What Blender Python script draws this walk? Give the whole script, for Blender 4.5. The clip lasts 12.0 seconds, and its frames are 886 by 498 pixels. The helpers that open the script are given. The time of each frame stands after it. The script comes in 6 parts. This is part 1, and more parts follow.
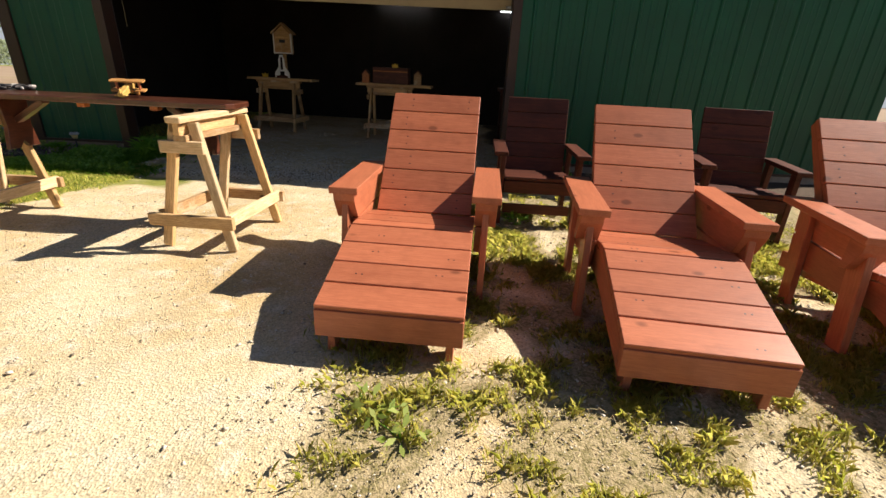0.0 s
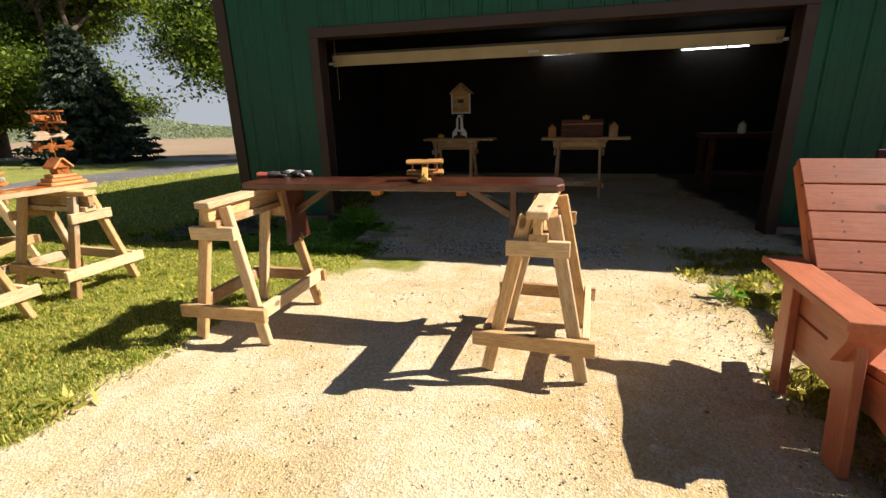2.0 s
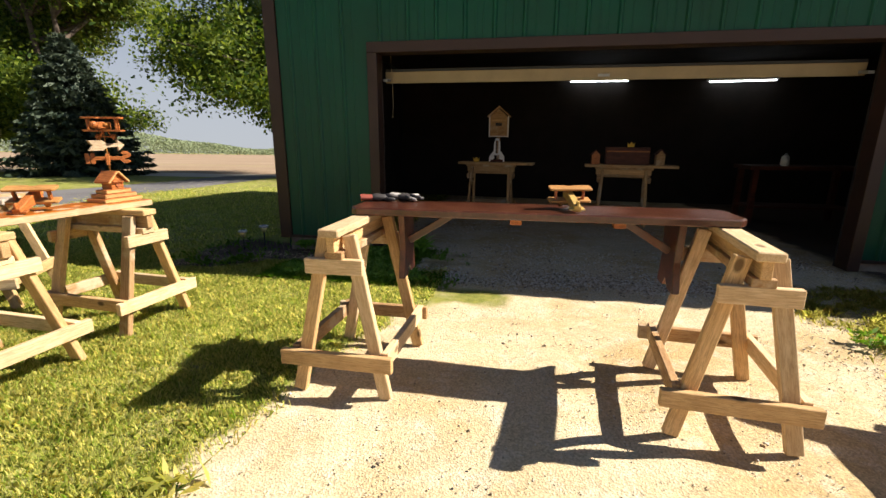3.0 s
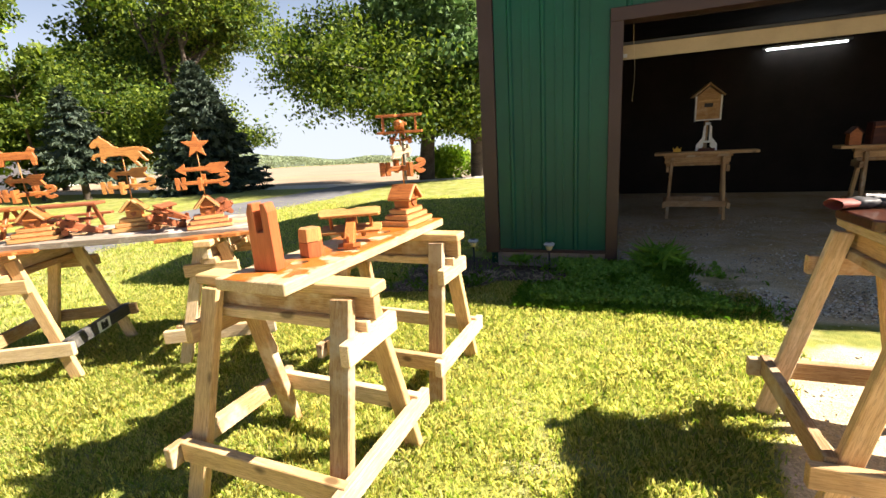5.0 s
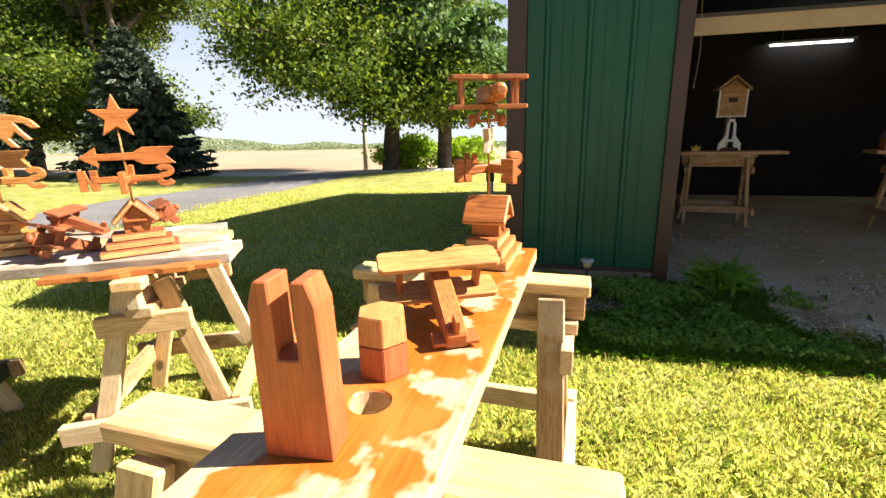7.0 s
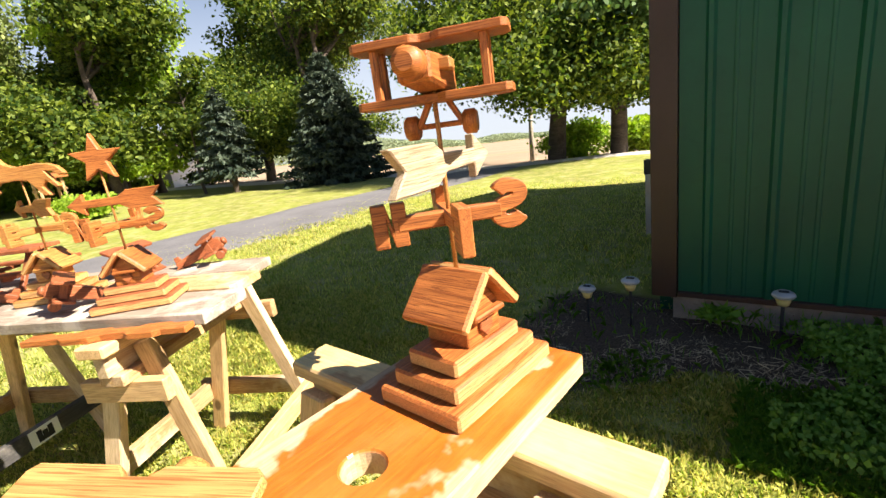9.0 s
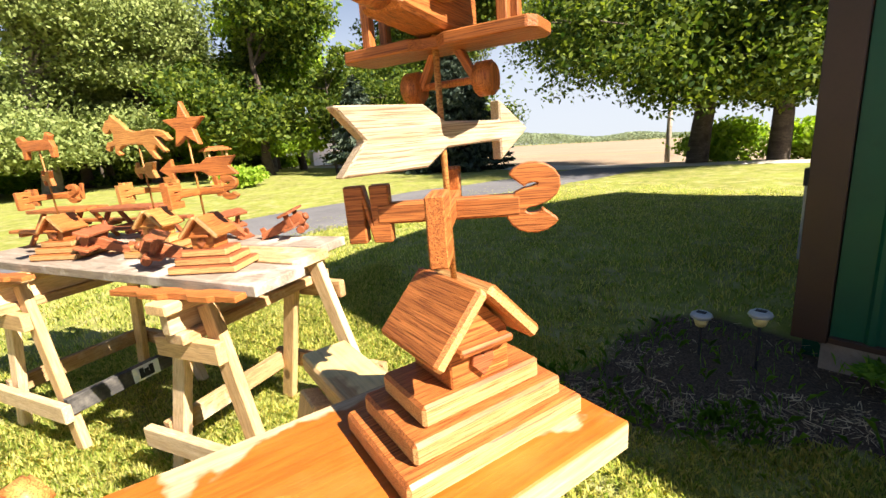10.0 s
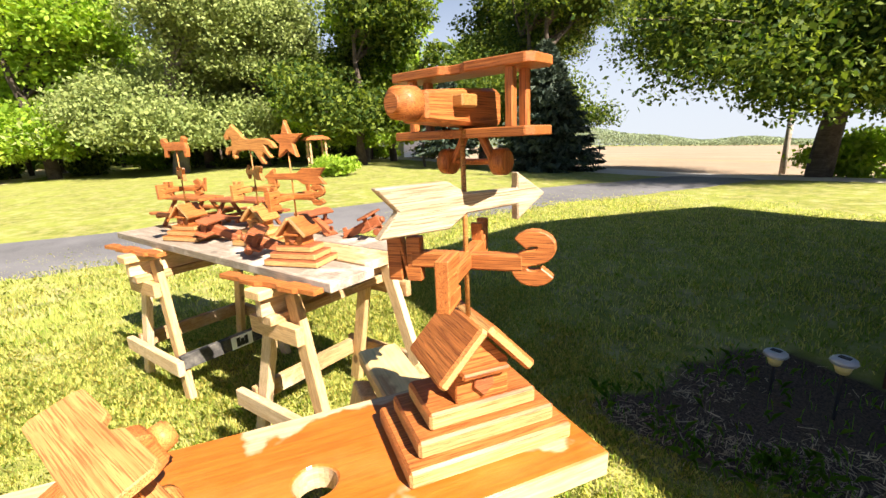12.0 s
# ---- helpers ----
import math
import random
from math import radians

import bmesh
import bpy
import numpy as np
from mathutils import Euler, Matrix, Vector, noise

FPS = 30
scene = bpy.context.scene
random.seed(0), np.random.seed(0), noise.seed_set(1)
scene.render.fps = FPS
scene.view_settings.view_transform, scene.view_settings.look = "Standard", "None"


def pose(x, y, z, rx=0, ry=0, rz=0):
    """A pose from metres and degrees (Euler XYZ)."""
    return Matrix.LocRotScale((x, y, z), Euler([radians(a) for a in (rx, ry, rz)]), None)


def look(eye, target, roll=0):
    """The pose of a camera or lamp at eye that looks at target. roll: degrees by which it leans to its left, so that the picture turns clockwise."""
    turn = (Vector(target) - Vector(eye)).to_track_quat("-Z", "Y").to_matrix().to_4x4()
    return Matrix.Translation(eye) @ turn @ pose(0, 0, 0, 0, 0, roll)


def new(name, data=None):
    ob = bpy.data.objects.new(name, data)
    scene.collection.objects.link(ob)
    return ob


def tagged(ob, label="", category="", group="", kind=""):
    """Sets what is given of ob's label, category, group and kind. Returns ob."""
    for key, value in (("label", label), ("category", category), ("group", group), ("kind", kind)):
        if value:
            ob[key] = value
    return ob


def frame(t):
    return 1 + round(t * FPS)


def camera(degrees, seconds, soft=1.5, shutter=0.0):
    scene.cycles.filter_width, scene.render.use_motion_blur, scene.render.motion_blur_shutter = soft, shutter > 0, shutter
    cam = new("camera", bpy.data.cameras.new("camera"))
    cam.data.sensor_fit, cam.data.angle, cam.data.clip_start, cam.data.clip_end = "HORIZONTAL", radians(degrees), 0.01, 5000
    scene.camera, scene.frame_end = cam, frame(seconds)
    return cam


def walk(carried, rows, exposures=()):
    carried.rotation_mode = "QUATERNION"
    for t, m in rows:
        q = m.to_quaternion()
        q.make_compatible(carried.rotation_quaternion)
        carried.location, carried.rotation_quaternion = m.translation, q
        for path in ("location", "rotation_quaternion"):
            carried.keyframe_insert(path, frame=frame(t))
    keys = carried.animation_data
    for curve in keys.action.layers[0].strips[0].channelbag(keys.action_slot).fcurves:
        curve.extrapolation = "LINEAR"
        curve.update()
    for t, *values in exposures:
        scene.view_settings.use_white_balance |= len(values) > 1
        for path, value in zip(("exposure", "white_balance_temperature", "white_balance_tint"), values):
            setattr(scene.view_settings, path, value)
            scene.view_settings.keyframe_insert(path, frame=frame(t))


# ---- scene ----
cam = camera(89.9, 12.0)
PATH = [
    (0, (-0.073, 0.417, 1.234), (-0.09, 2.266, 0.471), 2.8),
    (0.5, (-0.419, 0.594, 1.241), (-0.661, 2.433, 0.494), 3.0),
    (1, (-0.85, 0.742, 1.265), (-1.282, 2.549, 0.525), 1.3),
    (1.5, (-1.283, 0.851, 1.299), (-1.731, 2.664, 0.583), 0.8),
    (2, (-1.755, 1.147, 1.303), (-2.178, 3.014, 0.721), -1.6),
    (2.5, (-2.188, 1.289, 1.307), (-2.502, 3.2, 0.806), -0.0),
    (3, (-2.704, 1.337, 1.288), (-3.043, 3.247, 0.801), 0.3),
    (3.5, (-3.251, 1.439, 1.303), (-3.852, 3.283, 0.815), -1.0),
    (5.3, (-4.674, 1.898, 1.262), (-5.333, 3.725, 0.787), -3.8),
    (5.5, (-4.783, 1.976, 1.264), (-5.441, 3.801, 0.775), -3.4),
    (6, (-5.016, 2.222, 1.237), (-5.677, 4.045, 0.744), -3.2),
    (6.5, (-5.212, 2.393, 1.231), (-5.777, 4.246, 0.732), -2.9),
    (6.7, (-5.283, 2.46, 1.256), (-5.73, 4.338, 0.734), -1.5),
    (8.5, (-5.168, 3.167, 1.272), (-5.938, 4.935, 0.74), -4.9),
    (9, (-5.055, 3.375, 1.272), (-6.221, 4.919, 0.763), -7.7),
    (9.5, (-5.048, 3.517, 1.252), (-6.416, 4.893, 0.768), -5.9),
    (10, (-5.057, 3.612, 1.223), (-6.586, 4.807, 0.736), -4.9),
    (10.5, (-4.99, 3.692, 1.258), (-6.663, 4.67, 0.765), -4.7),
    (11, (-4.948, 3.698, 1.303), (-6.656, 4.616, 0.814), -3.6),
    (11.5, (-4.931, 3.672, 1.326), (-6.656, 4.558, 0.836), -3.0),
    (12, (-4.915, 3.62, 1.317), (-6.638, 4.512, 0.831), -2.6),
]
walk(cam, [(t, look(eye, target, roll)) for t, eye, target, roll in PATH],
     [(0.0, 0.88), (2.5, 0.97), (3.5, 1.24), (5.5, 1.93), (6.5, 1.92), (8.5, 1.78), (12.0, 1.74)])

# ---- world, sun, exposure ----
SUN = Vector((-1.1, -0.3, -1.0)).normalized()
elevation = math.asin(-SUN.z)
world = bpy.data.worlds.new("world")
scene.world = world
world.use_nodes = True
wn = world.node_tree
sky = wn.nodes.new("ShaderNodeTexSky")
sky.sky_type, sky.sun_disc = "NISHITA", False
sky.sun_elevation, sky.sun_rotation = elevation, math.atan2(-SUN.x, -SUN.y)
sky.air_density, sky.dust_density, sky.ozone_density = 0.65, 0.2, 1.0
# the land falls away: the bright horizon band is carried a little lower
wtc, wup = wn.nodes.new("ShaderNodeTexCoord"), wn.nodes.new("ShaderNodeVectorMath")
wup.inputs[1].default_value = (0, 0, 0.03)
wn.links.new(wtc.outputs["Generated"], wup.inputs[0])
wn.links.new(wup.outputs[0], sky.inputs["Vector"])
# white summer haze all round the horizon, thinning out upwards
wxyz, wramp, whaze = wn.nodes.new("ShaderNodeSeparateXYZ"), wn.nodes.new("ShaderNodeMapRange"), wn.nodes.new("ShaderNodeMix")
wn.links.new(wtc.outputs["Generated"], wxyz.inputs[0])
wn.links.new(wxyz.outputs[2], wramp.inputs[0])
wramp.interpolation_type = "SMOOTHSTEP"
wramp.inputs[1].default_value, wramp.inputs[2].default_value, wramp.inputs[3].default_value, wramp.inputs[4].default_value = 0.0, 0.46, 0.95, 0.0
whaze.data_type = "RGBA"
whaze.inputs[7].default_value = (5.0, 5.3, 5.8, 1)
wn.links.new(wramp.outputs[0], whaze.inputs[0])
wn.links.new(sky.outputs[0], whaze.inputs[6])
wn.links.new(whaze.outputs[2], wn.nodes["Background"].inputs[0])
wn.nodes["Background"].inputs[1].default_value = 0.05
sun = new("sun", bpy.data.lights.new("sun", "SUN"))
sun.data.energy, sun.data.angle, sun.data.color = 5.0, radians(0.53), (1.0, 0.91, 0.8)
sun.matrix_world = look((0, 0, 30), Vector((0, 0, 30)) + SUN)


# ---- materials ----
def material(name, base, rough=0.7, metal=0.0):
    m = bpy.data.materials.new(name)
    m.use_nodes = True
    nt = m.node_tree
    b = nt.nodes["Principled BSDF"]
    b.inputs["Base Color"].default_value = (*base, 1)
    b.inputs["Roughness"].default_value, b.inputs["Metallic"].default_value = rough, metal
    return m, nt, b


def node(nt, kind, **inputs):
    n = nt.nodes.new(kind)
    for k, v in inputs.items():
        n.inputs[k.replace("_", " ")].default_value = v
    return n


def mix(nt, a, b, fac, blend="MIX"):
    """Mix of two colours; each of a, b, fac is a socket or a value."""
    n = nt.nodes.new("ShaderNodeMix")
    n.data_type, n.blend_type = "RGBA", blend
    for i, v in ((0, fac), (6, a), (7, b)):
        if isinstance(v, bpy.types.NodeSocket):
            nt.links.new(v, n.inputs[i])
        else:
            n.inputs[i].default_value = v if i == 0 else (*v, 1)
    return n.outputs[2]


def ramp(nt, fac, lo, hi, a=0.0, b=1.0):
    n = nt.nodes.new("ShaderNodeMapRange")
    n.inputs[1].default_value, n.inputs[2].default_value, n.inputs[3].default_value, n.inputs[4].default_value = lo, hi, a, b
    nt.links.new(fac, n.inputs[0])
    return n.outputs[0]


def noise_of(nt, vec, scale, detail=4.0, rough=0.55):
    n = node(nt, "ShaderNodeTexNoise", Scale=scale, Detail=detail, Roughness=rough)
    nt.links.new(vec, n.inputs["Vector"])
    return n.outputs["Fac"]


def bump(nt, b, height, strength, dist=0.01):
    n = node(nt, "ShaderNodeBump", Strength=strength, Distance=dist)
    nt.links.new(height, n.inputs["Height"])
    nt.links.new(n.outputs[0], b.inputs["Normal"])


def wood(name, pale, dark, rough=0.65, knots=0.5, ring=1.0, pull=0.07, wear=None, patch=None, coat=0.0, skin=0.0, streak=0.3, bold=0.85):
    """Sawn lumber: the grain runs along the piece's own x; wear: a bleached colour in patches; patch: a wet stain in patches."""
    m, nt, b = material(name, pale, rough)
    tc = nt.nodes.new("ShaderNodeTexCoord")
    info = nt.nodes.new("ShaderNodeObjectInfo")
    shift = node(nt, "ShaderNodeVectorMath")
    shift.operation = "MULTIPLY_ADD"
    nt.links.new(info.outputs["Random"], shift.inputs[0])
    shift.inputs[1].default_value = (37.0, 19.0, 23.0)
    nt.links.new(tc.outputs["Object"], shift.inputs[2])
    stretch = node(nt, "ShaderNodeMapping")
    stretch.inputs["Scale"].default_value = (pull, 1.0, 1.0)
    nt.links.new(shift.outputs[0], stretch.inputs[0])
    v = stretch.outputs[0]
    grain = noise_of(nt, v, 130.0 * ring, 6.0, 0.65)
    bands = noise_of(nt, v, 26.0 * ring, 3.0)
    blotch = noise_of(nt, shift.outputs[0], 7.0, 4.0)
    col = mix(nt, pale, dark, ramp(nt, grain, 0.35, 0.75))
    col = mix(nt, col, dark, ramp(nt, bands, 0.47, 0.66, 0.0, bold))
    col = mix(nt, col, [c * 0.55 for c in dark], ramp(nt, blotch, 0.52, 0.8, 0.0, 0.45))
    lines_ = noise_of(nt, v, 330.0 * ring, 2.0, 0.5)
    col = mix(nt, col, [c * 0.6 for c in dark], ramp(nt, lines_, 0.52, 0.6, 0.0, streak))
    if knots:
        vo = node(nt, "ShaderNodeTexVoronoi", Scale=6.0)
        sq = node(nt, "ShaderNodeMapping")
        sq.inputs["Scale"].default_value = (0.55, 1.0, 1.0)
        nt.links.new(shift.outputs[0], sq.inputs[0])
        nt.links.new(sq.outputs[0], vo.inputs["Vector"])
        col = mix(nt, col, [c * 0.25 for c in dark], ramp(nt, vo.outputs["Distance"], 0.075, 0.13, knots, 0.0))
    if wear:
        w = noise_of(nt, shift.outputs[0], 4.0, 5.0, 0.7)
        col = mix(nt, col, wear, ramp(nt, w, 0.5, 0.62, 0.0, 0.75))
    if patch:
        w = noise_of(nt, shift.outputs[0], 5.5, 4.0, 0.5)
        xyz = nt.nodes.new("ShaderNodeSeparateXYZ")
        nt.links.new(tc.outputs["Object"], xyz.inputs[0])
        # the stain runs in a wandering band along the middle and widens towards one end
        terms = [w]
        for axis, operation, factor in ((1, "ABSOLUTE", -1.5), (0, "MULTIPLY", 0.08)):
            one = nt.nodes.new("ShaderNodeMath")
            one.operation = operation
            nt.links.new(xyz.outputs[axis], one.inputs[0])
            one.inputs[1].default_value = 1.0
            total = nt.nodes.new("ShaderNodeMath")
            total.operation = "MULTIPLY_ADD"
            nt.links.new(one.outputs[0], total.inputs[0])
            total.inputs[1].default_value = factor
            nt.links.new(terms[-1], total.inputs[2])
            terms.append(total.outputs[0])
        both = nt.nodes.new("ShaderNodeMath")
        both.operation = "MULTIPLY"
        nt.links.new(ramp(nt, terms[-1], 0.33, 0.36), both.inputs[0])
        nt.links.new(ramp(nt, xyz.outputs[2], skin - 0.003, skin), both.inputs[1])
        wet = mix(nt, patch, [c * 0.6 for c in patch], ramp(nt, grain, 0.38, 0.72))
        wet = mix(nt, wet, [min(1, c * 1.35 + 0.02) for c in patch], ramp(nt, blotch, 0.45, 0.7, 0.0, 0.6))
        col = mix(nt, col, wet, both.outputs[0])
        nt.links.new(ramp(nt, both.outputs[0], 0, 1, rough, 0.28), b.inputs["Roughness"])
    tone = nt.nodes.new("ShaderNodeHueSaturation")
    nt.links.new(ramp(nt, info.outputs["Random"], 0, 1, 0.82, 1.15), tone.inputs["Value"])
    nt.links.new(col, tone.inputs["Color"])
    nt.links.new(tone.outputs[0], b.inputs["Base Color"])
    b.inputs["Specular IOR Level"].default_value = 0.3
    b.inputs["Coat Weight"].default_value, b.inputs["Coat Roughness"].default_value = coat, 0.25
    bump(nt, b, grain, 0.35, 0.003)
    return m


PINE = wood("pine_lumber", (0.74, 0.5, 0.25), (0.5, 0.28, 0.105), 0.75, 0.9, streak=0.4, bold=0.45)
PINE_OLD = wood("weathered_pine", (0.58, 0.38, 0.19), (0.32, 0.165, 0.065), 0.85, 0.9, wear=(0.6, 0.48, 0.33), streak=0.45, bold=0.5)
PINE_PALE = wood("bleached_pine", (0.76, 0.58, 0.36), (0.52, 0.33, 0.16), 0.8, 0.8, streak=0.35, bold=0.4)
GREY_WOOD = wood("grey_plank", (0.36, 0.3, 0.235), (0.19, 0.14, 0.1), 0.85, 0.5, wear=(0.54, 0.47, 0.39), bold=0.6)
BLACKENED = wood("blackened_rail", (0.075, 0.07, 0.066), (0.035, 0.032, 0.03), 0.8, 0.3, wear=(0.2, 0.18, 0.155), bold=0.5)
RED_STAIN = wood("red_stained_wood", (0.5, 0.165, 0.08), (0.37, 0.108, 0.05), 0.42, 0.6, coat=0.12, streak=0.2, bold=0.4)
DARK_STAIN = wood("dark_stained_wood", (0.13, 0.035, 0.016), (0.06, 0.015, 0.008), 0.55, 0.4)
BENCH = wood("dark_bench_wood", (0.11, 0.032, 0.015), (0.045, 0.013, 0.007), 0.28, 0.3, wear=(0.13, 0.045, 0.024), coat=0.7)
CEDAR = wood("cedar_stained", (0.58, 0.2, 0.05), (0.2, 0.05, 0.011), 0.5, 0.35, ring=2.6, pull=0.02, coat=0.1, streak=0.8, bold=0.2)
CEDAR_RED = wood("redwood_stained", (0.43, 0.14, 0.052), (0.2, 0.052, 0.02), 0.5, 0.3, ring=2.6, pull=0.02, coat=0.1, streak=0.8, bold=0.2)
CEDAR_GOLD = wood("honey_cedar", (0.62, 0.3, 0.08), (0.3, 0.1, 0.024), 0.5, 0.35, ring=2.6, pull=0.02, coat=0.1, streak=0.8, bold=0.2)
CEDAR_SMOOTH = wood("planed_red_cedar", (0.46, 0.13, 0.045), (0.3, 0.075, 0.026), 0.4, 0.25, ring=0.9, coat=0.2, streak=0.25, bold=0.5)
HONEY_SMOOTH = wood("planed_honey_cedar", (0.6, 0.29, 0.1), (0.42, 0.16, 0.05), 0.42, 0.25, ring=0.9, coat=0.15, streak=0.3, bold=0.5)
BRUSHED = wood("brushed_cedar", (0.62, 0.34, 0.11), (0.34, 0.13, 0.034), 0.6, 0.0, ring=1.8, pull=0.02, streak=0.75, bold=0.15)
SAWN_EDGE = wood("sawn_cedar_edge", (0.68, 0.45, 0.18), (0.36, 0.16, 0.048), 0.65, 0.0, ring=2.6, pull=0.02, streak=0.75, bold=0.15)
SILVER_ARROW = wood("silvered_cedar", (0.6, 0.49, 0.34), (0.36, 0.23, 0.12), 0.6, 0.0, ring=2.6, pull=0.02, streak=0.75, bold=0.15)
STAINED_TOP = wood("oil_stained_board", (0.56, 0.42, 0.26), (0.4, 0.25, 0.125), 0.6, 0.3, patch=(0.42, 0.12, 0.014), skin=0.019, bold=0.5)
STAINED_CAP = wood("yellow_stained_cap", (0.62, 0.43, 0.22), (0.4, 0.22, 0.09), 0.75, 0.85, patch=(0.62, 0.45, 0.19), skin=0.018, bold=0.5)


def paint(name, base, rough, dirt=0.25, scale=3.0, metal=0.0, coord="Object"):
    m, nt, b = material(name, base, rough, metal)
    tc = nt.nodes.new("ShaderNodeTexCoord")
    f = noise_of(nt, tc.outputs[coord], scale, 6.0, 0.65)
    f2 = noise_of(nt, tc.outputs[coord], scale * 14, 3.0)
    col = mix(nt, base, [c * (1 - dirt) + 0.02 * dirt for c in base], ramp(nt, f, 0.4, 0.7))
    col = mix(nt, col, [c * (1 - dirt) for c in base], ramp(nt, f2, 0.55, 0.8, 0, 0.6))
    nt.links.new(col, b.inputs["Base Color"])
    nt.links.new(ramp(nt, f, 0.3, 0.7, rough * 0.85, min(1, rough * 1.2)), b.inputs["Roughness"])
    bump(nt, b, f2, 0.08, 0.002)
    return m


STEEL_GREEN = paint("green_painted_steel", (0.004, 0.078, 0.04), 0.4, 0.3, 1.2)
STEEL_GREEN.node_tree.nodes["Principled BSDF"].inputs["Specular IOR Level"].default_value = 0.3
BROWN_TRIM = paint("brown_painted_trim", (0.04, 0.016, 0.008), 0.5, 0.3)
CONCRETE = paint("concrete", (0.36, 0.3, 0.23), 0.9, 0.45, 5.0)
CREAM = paint("cream_painted_steel", (0.33, 0.25, 0.135), 0.45, 0.2)
# near-black: the shade inside the barn is put into this colour
SHADE_BOARD = paint("shade_toned_inner_wall", (0.018, 0.012, 0.009), 0.9, 0.4, 2.0)
WHITE = paint("white_paint", (0.8, 0.8, 0.78), 0.5, 0.1)
ROOF_STEEL = paint("brown_roof_steel", (0.09, 0.05, 0.04), 0.45, 0.3)
GREY_PLASTIC = paint("grey_plastic", (0.42, 0.44, 0.47), 0.4, 0.15)
AMBER = paint("yellowed_plastic", (0.62, 0.52, 0.22), 0.35, 0.1)
BLACK = paint("black_rubber", (0.02, 0.02, 0.022), 0.6, 0.2)
TOY_YELLOW = paint("worn_toy_yellow", (0.58, 0.36, 0.09), 0.55, 0.35, 25.0)
YELLOW = paint("yellow_paint", (0.75, 0.45, 0.03), 0.5, 0.1)
GREY_METAL = paint("galvanised_metal", (0.4, 0.41, 0.42), 0.5, 0.25, 4.0, 0.6)
POLE_WOOD = wood("pole_wood", (0.42, 0.37, 0.3), (0.28, 0.22, 0.16), 0.85, 0.0)
BARK = wood("bark", (0.13, 0.1, 0.075), (0.05, 0.036, 0.026), 0.95, 0.0, ring=0.16)
BARK_GREY = wood("grey_bark", (0.26, 0.23, 0.2), (0.11, 0.09, 0.075), 0.95, 0.0, ring=0.16)


def leaf(name, a, b_col, trans=0.35, bias=1.0):
    m, nt, b = material(name, a, 0.62)
    b.inputs["Specular IOR Level"].default_value = 0.2
    geo = nt.nodes.new("ShaderNodeNewGeometry")
    share = nt.nodes.new("ShaderNodeMath")
    share.operation = "POWER"
    share.inputs[1].default_value = bias
    nt.links.new(geo.outputs["Random Per Island"], share.inputs[0])
    col = mix(nt, a, b_col, share.outputs[0])
    nt.links.new(col, b.inputs["Base Color"])
    tr = nt.nodes.new("ShaderNodeBsdfTranslucent")
    hs = node(nt, "ShaderNodeHueSaturation", Saturation=1.1, Value=1.6)
    nt.links.new(col, hs.inputs["Color"])
    nt.links.new(hs.outputs[0], tr.inputs["Color"])
    sh = nt.nodes.new("ShaderNodeMixShader")
    sh.inputs[0].default_value = trans
    nt.links.new(b.outputs[0], sh.inputs[1])
    nt.links.new(tr.outputs[0], sh.inputs[2])
    nt.links.new(sh.outputs[0], nt.nodes["Material Output"].inputs[0])
    return m


LEAF_MAPLE = leaf("maple_leaves", (0.028, 0.06, 0.009), (0.22, 0.27, 0.04), 0.36, 1.8)
LEAF_LIGHT = leaf("young_leaves", (0.18, 0.3, 0.03), (0.36, 0.46, 0.06), 0.42)
LEAF_HEMLOCK = leaf("grey_green_foliage", (0.15, 0.2, 0.06), (0.33, 0.37, 0.125), 0.3)
LEAF_SPRUCE = leaf("spruce_needles", (0.01, 0.024, 0.016), (0.09, 0.115, 0.075), 0.08)
LEAF_PINE = leaf("pine_needles", (0.07, 0.13, 0.04), (0.13, 0.2, 0.06), 0.25)
# paled leaf colours: the haze of distance is painted in
LEAF_HAZED = leaf("haze_tinted_foliage", (0.19, 0.235, 0.13), (0.28, 0.33, 0.19), 0.2)
GRASS = leaf("grass_blades", (0.2, 0.3, 0.034), (0.77, 0.68, 0.23), 0.42)
DRY_GRASS = leaf("yellowing_grass", (0.32, 0.34, 0.065), (0.62, 0.55, 0.18), 0.42)
WEED = leaf("weed_leaves", (0.1, 0.22, 0.025), (0.22, 0.38, 0.05), 0.4)
YARD_WEED = leaf("yard_weed_leaves", (0.21, 0.28, 0.055), (0.42, 0.46, 0.14), 0.4)
CREEPER = leaf("creeping_weed_leaves", (0.12, 0.25, 0.036), (0.26, 0.42, 0.075), 0.35)
DEAD_GRASS = leaf("dead_grass", (0.2, 0.15, 0.07), (0.6, 0.5, 0.28), 0.15)
STRAW = leaf("dry_straw", (0.2, 0.145, 0.085), (0.66, 0.52, 0.32), 0.1)


# ---- mesh helpers ----
def link(name, bm, mat, parent=None, label="", m=None):
    me = bpy.data.meshes.new(name)
    bm.to_mesh(me)
    bm.free()
    me.materials.append(mat)
    ob = new(name, me)
    ob.parent = parent
    if m is not None:
        ob.matrix_basis = m
    if label:
        tagged(ob, label)
    return ob


part = link


def thing(name, m, label, category, group=""):
    e = new(name)
    e.empty_display_size = 0.1
    e.matrix_basis = m
    return tagged(e, label, category, group)


def box_bm(sx, sy, sz, bevel=0.003, taper=1.0):
    """A box centred on its middle, x along the grain."""
    bm = bmesh.new()
    bmesh.ops.create_cube(bm, size=1.0)
    for v in bm.verts:
        k = taper if v.co.x > 0 else 1.0
        v.co = Vector((v.co.x * sx, v.co.y * sy * k, v.co.z * sz))
    if bevel:
        bmesh.ops.bevel(bm, geom=bm.edges[:], offset=bevel, segments=1, affect="EDGES")
    return bm


